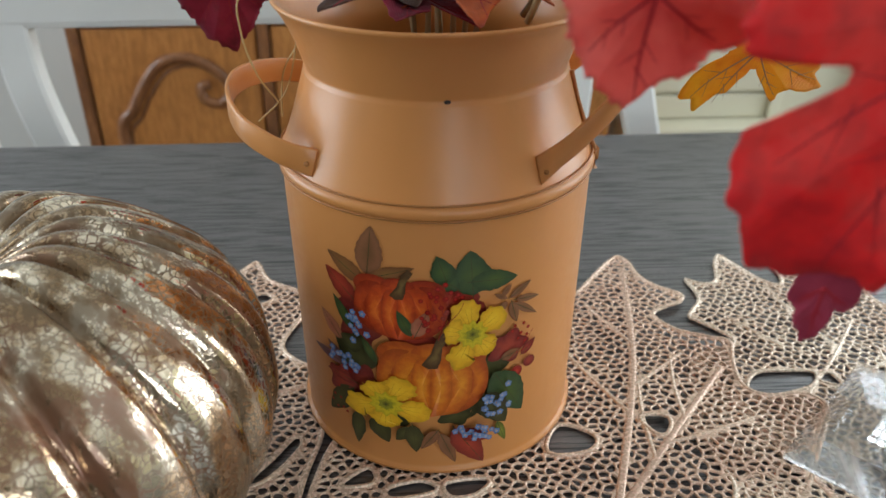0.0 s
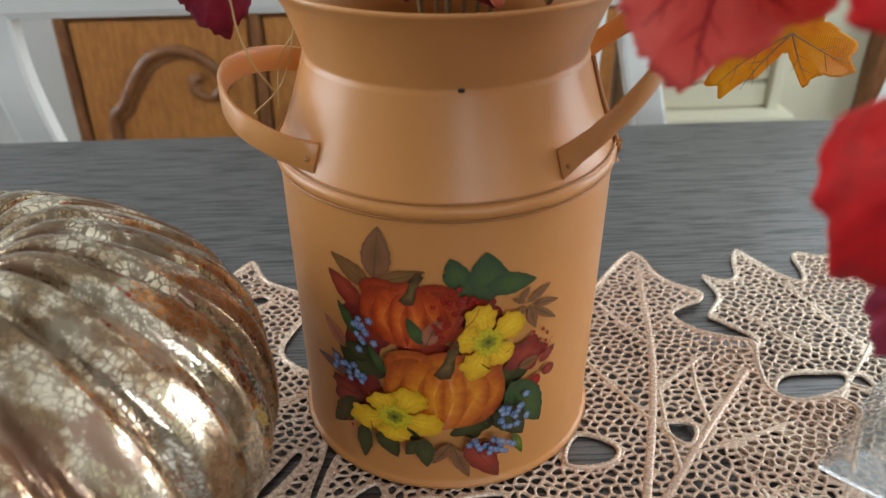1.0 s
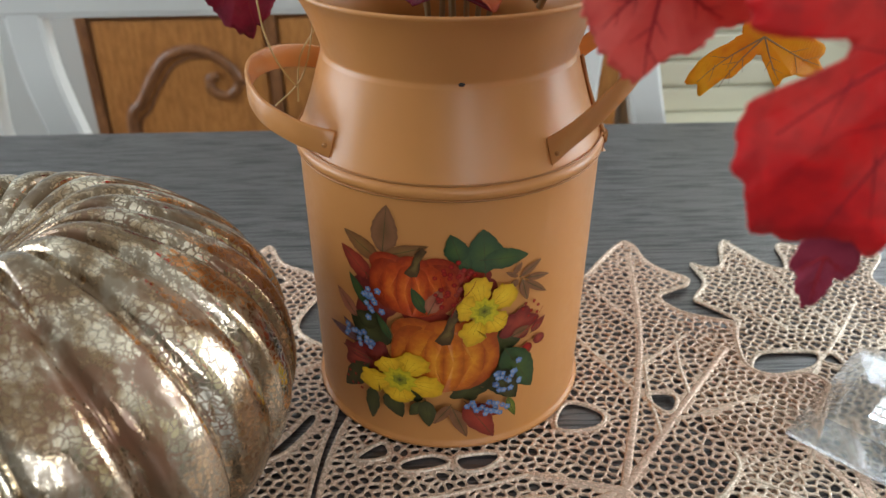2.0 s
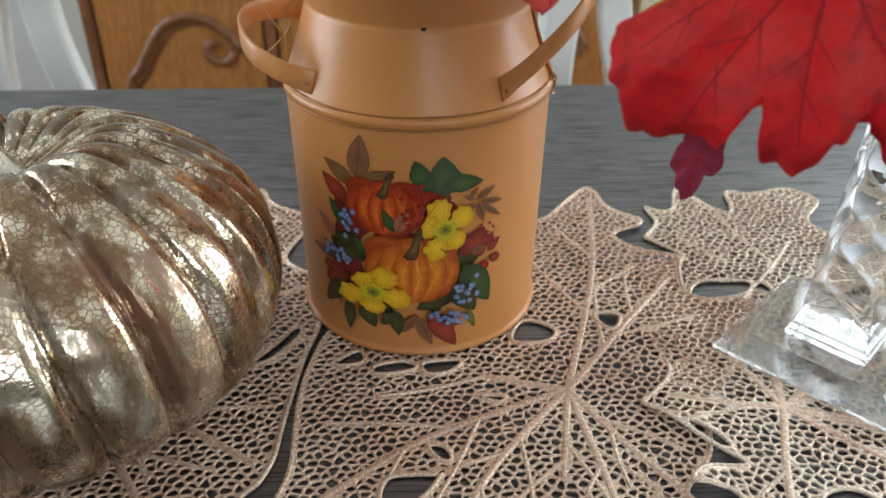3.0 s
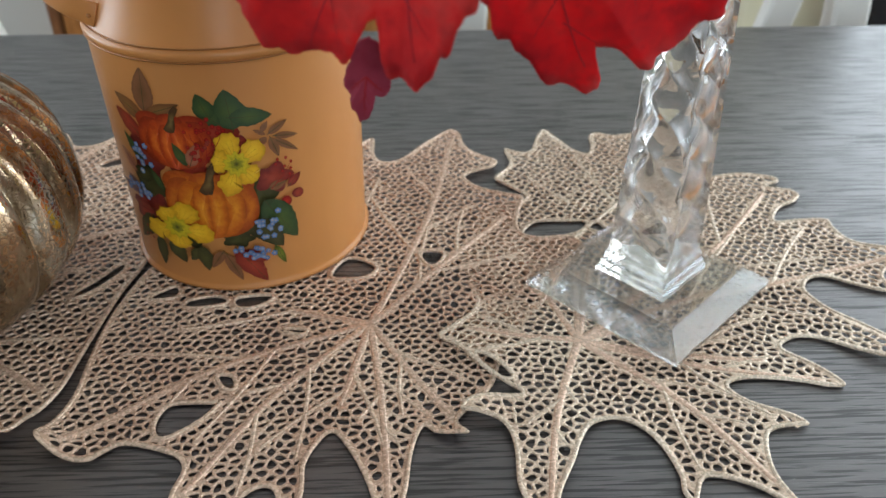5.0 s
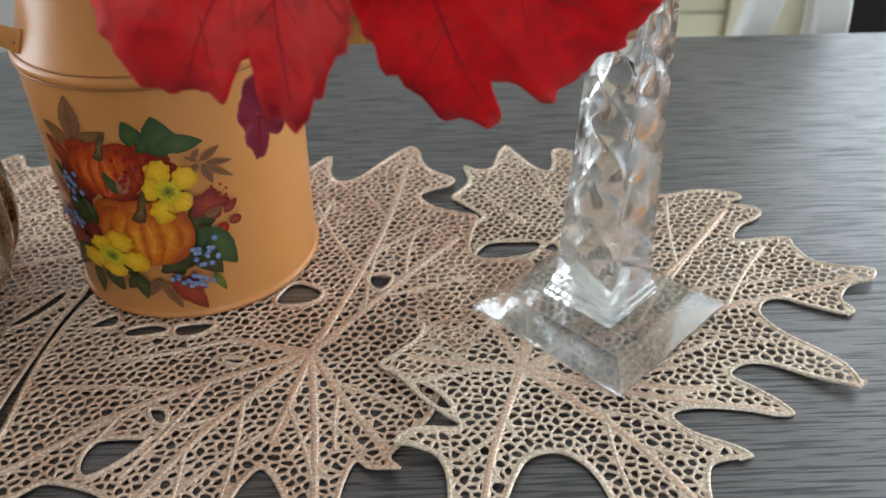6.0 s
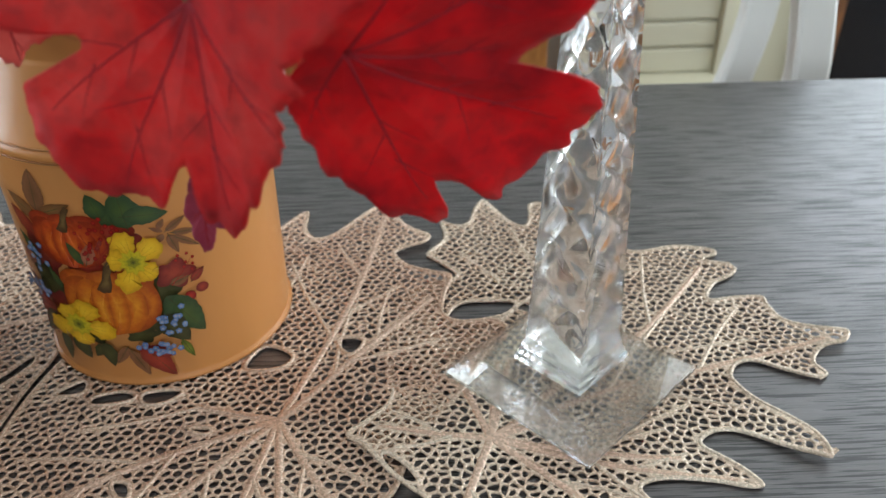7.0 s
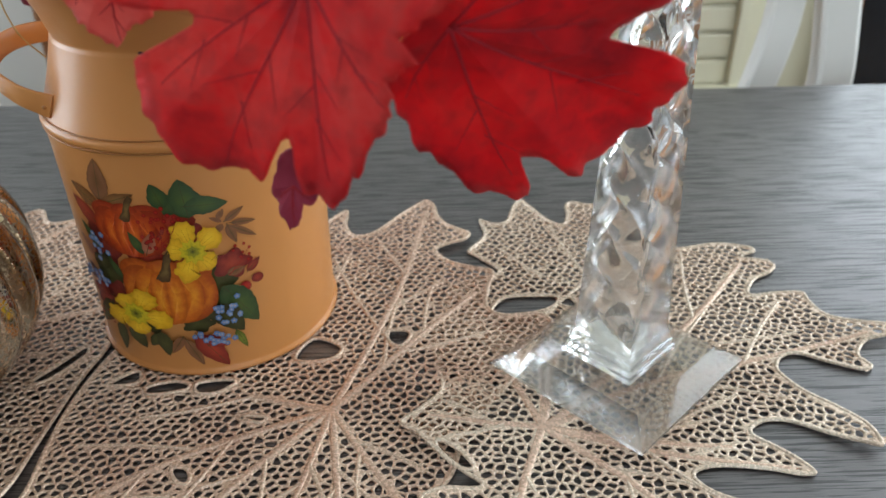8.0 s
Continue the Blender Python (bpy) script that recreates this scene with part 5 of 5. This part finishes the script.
def cloth_leaf(outline, origin, U, V, N, bend, material, veins, seed=0, vein_mat=None):
    """A fabric leaf: outline as (degrees, metres) round the stalk joint in the plane of U and V; bend gives the height along N."""
    O, U, V, N = Vector(origin), Vector(U), Vector(V), Vector(N)
    rng = random.Random(seed)
    knots = sorted((radians(a), r) for a, r in outline)
    ang = [k[0] for k in knots]
    n = 420

    def radius(t):
        t = (t - ang[0]) % (2 * math.pi) + ang[0]
        for i in range(len(knots)):
            a0, r0 = knots[i]
            a1, r1 = knots[(i + 1) % len(knots)]
            if i == len(knots) - 1:
                a1 += 2 * math.pi
            if a0 <= t <= a1:
                f = (t - a0) / max(a1 - a0, 1e-6)
                return r0 + (r1 - r0) * f
        return knots[0][1]

    va = [radians(v) for v in veins]

    def pleat(x, y):
        """The cloth rises between the veins."""
        if x == 0 and y == 0:
            return 0.0
        t, r = math.atan2(y, x), math.hypot(x, y)
        dv = min(abs((t - a + math.pi) % (2 * math.pi) - math.pi) for a in va)
        return 0.26 * r * min(dv, 0.42) * (1 - 0.35 * min(1.0, r / 0.07))

    def place(x, y, lift=0.0):
        return BI @ (O + U * x + V * y + N * (bend(x, y) + pleat(x, y) + lift))

    bm = bmesh.new()
    rings = 12
    grid = []
    for k in range(1, rings + 1):
        row = []
        for i in range(n):
            t = 2 * math.pi * i / n
            r = radius(t)
            if k == rings:
                r *= 1 + 0.016 * abs(math.sin(19 * t + seed)) + 0.012 * math.sin(31 * t + seed) + 0.010 * math.sin(53 * t + 2 * seed) + rng.uniform(-0.004, 0.004)
            rr = r * k / rings
            row.append(bm.verts.new(place(rr * math.cos(t), rr * math.sin(t))))
        grid.append(row)
    mid = bm.verts.new(place(0, 0))
    for i in range(n):
        bm.faces.new((mid, grid[0][i], grid[0][(i + 1) % n]))
        for a, b in zip(grid, grid[1:]):
            bm.faces.new((a[i], b[i], b[(i + 1) % n], a[(i + 1) % n]))
    lf = part("leaf", bm, material, bouquet, "", True)
    sol = lf.modifiers.new("thickness", "SOLIDIFY")
    sol.thickness, sol.offset = 0.0005, -1
    for a in veins:
        t = radians(a)
        L = radius(t) * 0.9
        line = [place(L * s / 12 * math.cos(t + 0.08 * (s / 12) ** 2), L * s / 12 * math.sin(t + 0.08 * (s / 12) ** 2), 0.0001) for s in range(13)]
        part("vein", tube(line, lambda f: 0.00045 * (1 - 0.75 * f), 6), vein_mat or M_LEAFVEIN, lf, "", True)
        for f, sg in ((0.42, 1), (0.52, -1), (0.68, 1)):
            b0 = L * f
            side = [place((b0 + 0.3 * L * s / 8 * 0.8) * math.cos(t) - sg * 0.22 * L * s / 8 * math.sin(t), (b0 + 0.3 * L * s / 8 * 0.8) * math.sin(t) + sg * 0.22 * L * s / 8 * math.cos(t), 0.0001) for s in range(7)]
            part("side_vein", tube(side, lambda f: 0.0002 * (1 - 0.7 * f), 5), vein_mat or M_LEAFVEIN, lf, "", True)
    return lf


def stalk(pts, r0=0.0014):
    part("stalk", tube([BI @ p for p in spline(pts, 10)], lambda f: r0 * (1 - 0.3 * f), 8), M_STEM, bouquet, "wrapped wire stalk", True)


MAPLE = [(90, 1.0), (80, 0.72), (72, 0.66), (66, 0.42), (48, 0.62), (40, 0.86), (30, 0.64), (20, 0.60), (8, 0.40), (-8, 0.58), (-20, 0.44), (-50, 0.28), (-85, 0.14),
         (265, 0.14), (230, 0.28), (200, 0.44), (188, 0.58), (172, 0.40), (160, 0.60), (150, 0.64), (140, 0.86), (132, 0.62), (114, 0.42), (108, 0.66), (100, 0.72)]


def generic_leaf(origin, tip, face, size, material, seed, curl=2.5):
    """A maple leaf from its stalk joint towards tip, facing face."""
    V = (Vector(tip) - Vector(origin)).normalized()
    N = Vector(face)
    N = (N - V * N.dot(V)).normalized()
    U = V.cross(N)
    rng = random.Random(seed)
    out = [(a if a < 180 else a - 360, r * size * rng.uniform(0.93, 1.07)) for a, r in MAPLE if a != 265]
    return cloth_leaf(out, origin, U, V, N, lambda x, y: -curl * (x * x + y * y) + 0.004 * math.sin(60 * x + seed) * math.cos(45 * y), material, (90, 40, 140, -8, 188), seed)


# the two large hanging leaves
cloth_leaf([(-178, 0.051), (-172, 0.053), (-167, 0.043), (-163, 0.0345), (-156.5, 0.0345), (-155.7, 0.045), (-155, 0.054), (-149.5, 0.058), (-143.8, 0.0607), (-137, 0.0629), (-131.3, 0.066), (-127.4, 0.0687), (-125, 0.0673), (-120.2, 0.0615), (-113.1, 0.0578),
            (-107.4, 0.0575), (-106.6, 0.0523), (-104.6, 0.0452), (-102.2, 0.0423), (-100.1, 0.0464), (-99.2, 0.0523), (-96.9, 0.0579), (-92.6, 0.0585), (-87.8, 0.0608), (-83.9, 0.0571), (-79.1, 0.0524), (-74.6, 0.0481),
            (-66.8, 0.042), (-55.8, 0.0384), (-53.2, 0.0351), (-47.8, 0.0343), (-46.2, 0.0309), (-35.7, 0.032), (-26.9, 0.0336), (-21.6, 0.0285), (-8, 0.034), (8, 0.046), (20, 0.030), (48, 0.050), (70, 0.032), (92, 0.058), (115, 0.034), (138, 0.056), (155, 0.050), (166, 0.050), (175, 0.050)],
           (0.0218, -0.1137, 0.2443), (0.912, -0.41, 0), (0, 0, 1), (-0.41, -0.912, 0),
           lambda x, y: 1.2 * x * x - 1.6 * (y + 0.03) ** 2 + 0.002 * math.sin(95 * x) + 0.0016 * math.sin(70 * y + 60 * x), M_REDLEAF2, (-150, -124, -92, -60, 48, 92, 140), 4)
cloth_leaf([(172, 0.012), (-165, 0.010), (-148, 0.0177), (-135.9, 0.0231), (-121.7, 0.0287), (-116.6, 0.0317), (-108.7, 0.0336), (-105.7, 0.0386), (-96.4, 0.0406), (-88.5, 0.0456), (-84.1, 0.054), (-79.8, 0.056), (-74.5, 0.060), (-71.4, 0.0664),
            (-67.5, 0.0635), (-65.9, 0.0605), (-65.7, 0.0535), (-64.5, 0.0490), (-60.2, 0.0505), (-57, 0.055), (-56, 0.0621), (-52.6, 0.0668), (-47.2, 0.0648), (-40.5, 0.0669), (-33.5, 0.0697), (-26.8, 0.0700), (-20.1, 0.0697), (-16.2, 0.0680),
            (-14.9, 0.0630), (-14.2, 0.0560), (-13.4, 0.0425), (-8.1, 0.0444), (-2.8, 0.0504), (3, 0.0549), (14, 0.064), (22, 0.068), (30, 0.046), (55, 0.070), (72, 0.040), (100, 0.056), (125, 0.034), (150, 0.026)],
           (0.0563, -0.1117, 0.232), (1, 0, 0), (0, -0.35, 1), (0, -0.94, -0.33),
           lambda x, y: -1.2 * x * x - 0.8 * y * y + 0.0022 * math.sin(80 * x + 1) + 0.0022 * math.sin(75 * y), M_REDLEAF, (-74, -33, -8, 22, 55, -120), 7)
stalk([(-0.04, 0.06, 0.20), (-0.02, 0.0, 0.28), (0.006, -0.065, 0.285), (0.0218, -0.112, 0.2445)])
stalk([(-0.04, 0.07, 0.20), (0.0, 0.0, 0.29), (0.035, -0.07, 0.276), (0.052, -0.100, 0.245), (0.0563, -0.111, 0.233)])
generic_leaf((0.038, -0.078, 0.272), (0.046, -0.082, 0.225), (0, -1, 0.1), 0.046, M_REDLEAF2, 31, 2.0)
stalk([(-0.04, 0.07, 0.21), (0.0, 0.0, 0.29), (0.038, -0.078, 0.272)])
cloth_leaf([(-175, 0.0188), (-162.7, 0.0185), (-154, 0.0196), (-146.8, 0.0192), (-132.5, 0.0205), (-126, 0.0219), (-120.8, 0.0218), (-114.7, 0.0232), (-107.2, 0.0241), (-101.8, 0.0252), (-99.2, 0.0263), (-95.5, 0.0240), (-87.8, 0.0202), (-79.3, 0.0180), (-66.6, 0.0184), (-54.5, 0.0179),
            (-43.9, 0.0172), (-27.1, 0.0225), (-14.6, 0.0233), (5, 0.030), (20, 0.024), (45, 0.030), (70, 0.022), (92, 0.034), (112, 0.022), (138, 0.029), (160, 0.022)],
           (-0.0366, -0.072, 0.2405), (1, 0, 0), (0, 0, 1), (0, -1, 0), lambda x, y: -2.0 * x * x - 2.5 * y * y + 0.002 * math.sin(120 * x), M_SALMONLEAF, (-99, -140, -40, 10, 92), 21)
stalk([(-0.05, 0.06, 0.21), (-0.04, 0.0, 0.285), (-0.03, -0.04, 0.278), (-0.0366, -0.0705, 0.241)])
cloth_leaf([(90, 0.013), (60, 0.011), (20, 0.0075), (-20, 0.0085), (-45, 0.0085), (-58, 0.0065), (-72, 0.0095), (-84, 0.0135), (-95, 0.0155), (-102, 0.0125), (-112, 0.0115), (-128, 0.008), (-150, 0.0085), (180, 0.007), (140, 0.007), (110, 0.011)], (0.0088, -0.085, 0.1745), (0.94, -0.34, 0), (0.1, 0.05, 1), (-0.34, -0.94, 0),
           lambda x, y: -14 * x * x - 2 * y * y, M_PINKLEAF, (-93, -40, -140), 23)
# amber leaf at the far side, wine leaf on the other, and the heads round the mouth
cloth_leaf([(174, 0.010), (-169, 0.0155), (-162.6, 0.0252), (-155, 0.0323), (-146.9, 0.0389), (-139.4, 0.0349), (-129.4, 0.0373), (-127.4, 0.0305), (-125.5, 0.0240), (-119, 0.0225), (-115.5, 0.0150), (-106, 0.0085), (-90.3, 0.0082), (-75.2, 0.0151), (-67.9, 0.0257), (-56.4, 0.0225), (-47.6, 0.0237), (-41.4, 0.0287),
            (-33, 0.0368), (-27.5, 0.0391), (-21.8, 0.0309), (-11.8, 0.0319), (0.2, 0.020), (24.5, 0.012), (62, 0.016), (90, 0.022), (120, 0.014)],
           (0.0722, 0.105, 0.1733), (1, 0, 0), (0, 0, 1), (0, -1, 0.1), lambda x, y: -3.0 * x * x - 2.0 * y * y + 0.002 * math.sin(110 * x), M_YELLEAF, (-146, -128, -68, -30), 11, M_STEM)
stalk([(-0.03, 0.11, 0.20), (0.02, 0.135, 0.245), (0.06, 0.125, 0.215), (0.0722, 0.106, 0.174)])
cloth_leaf([(-175, 0.026), (-151, 0.0283), (-137, 0.0285), (-123, 0.0303), (-110, 0.035), (-104, 0.0345), (-97.8, 0.0374), (-88, 0.0399), (-82.6, 0.0336), (-68.3, 0.0296), (-54, 0.025), (-39.7, 0.0226), (-20, 0.026), (0, 0.020), (30, 0.028), (60, 0.018), (90, 0.030), (120, 0.018), (150, 0.027)],
           (-0.174, 0.2, 0.1894), (1, 0, 0), (0, 0, 1), (0.1, -1, 0.1), lambda x, y: -3.0 * x * x - 2.0 * y * y, M_WINELEAF, (-88, -125, -50), 12)
stalk([(-0.10, 0.13, 0.20), (-0.13, 0.18, 0.25), (-0.165, 0.204, 0.235), (-0.174, 0.201, 0.190)])
for k, (o, t, f, s, m) in enumerate((
        ((-0.058, 0.088, 0.208), (-0.060, 0.040, 0.2125), (0, -0.5, 1), 0.046, M_ORLEAF), ((-0.045, 0.092, 0.214), (-0.03, 0.055, 0.216), (0.2, -0.4, 1), 0.044, M_REDLEAF2),
        ((-0.092, 0.092, 0.210), (-0.112, 0.06, 0.212), (-0.2, -0.4, 1), 0.044, M_BRLEAF), ((-0.078, 0.090, 0.207), (-0.088, 0.05, 0.209), (0, -0.6, 1), 0.044, M_WINELEAF),
        ((-0.030, 0.100, 0.216), (-0.012, 0.075, 0.216), (0.4, -0.3, 1), 0.040, M_REDLEAF), ((-0.07, 0.115, 0.240), (-0.07, 0.16, 0.244), (0, 0.1, 1), 0.05, M_ORLEAF),
        ((-0.10, 0.11, 0.240), (-0.15, 0.12, 0.240), (-0.2, 0.1, 1), 0.05, M_REDLEAF), ((-0.07, 0.10, 0.226), (-0.075, 0.06, 0.226), (0, -0.5, 1), 0.040, M_BRLEAF))):
    generic_leaf(o, t, f, s, m, 40 + k, 3.5)
    stalk([(-0.0715 + 0.01 * math.cos(k), 0.098 + 0.01 * math.sin(k), 0.06), tuple(Vector(o) * 0.5 + Vector((-0.0715, 0.098, 0.19)) * 0.5), o])

# ---- raffia on the can's handle ----
twine = thing("raffia_string", "thin golden raffia string hung over the can handle", "string", at=(-0.15, 0.11, 0.16))
TI = twine.matrix_world.inverted()
for pts in ([(-0.128, 0.12, 0.215), (-0.150, 0.104, 0.203), (-0.152, 0.100, 0.188), (-0.147, 0.098, 0.170), (-0.140, 0.105, 0.155)],
            [(-0.125, 0.13, 0.215), (-0.133, 0.138, 0.190), (-0.134, 0.139, 0.172), (-0.141, 0.138, 0.148), (-0.155, 0.137, 0.134)],
            [(-0.122, 0.14, 0.215), (-0.128, 0.142, 0.180), (-0.141, 0.140, 0.158), (-0.144, 0.14, 0.135)]):
    part("strand", tube([TI @ p for p in spline(pts, 8)], 0.00045, 6), M_TWINE, twine, "", True)
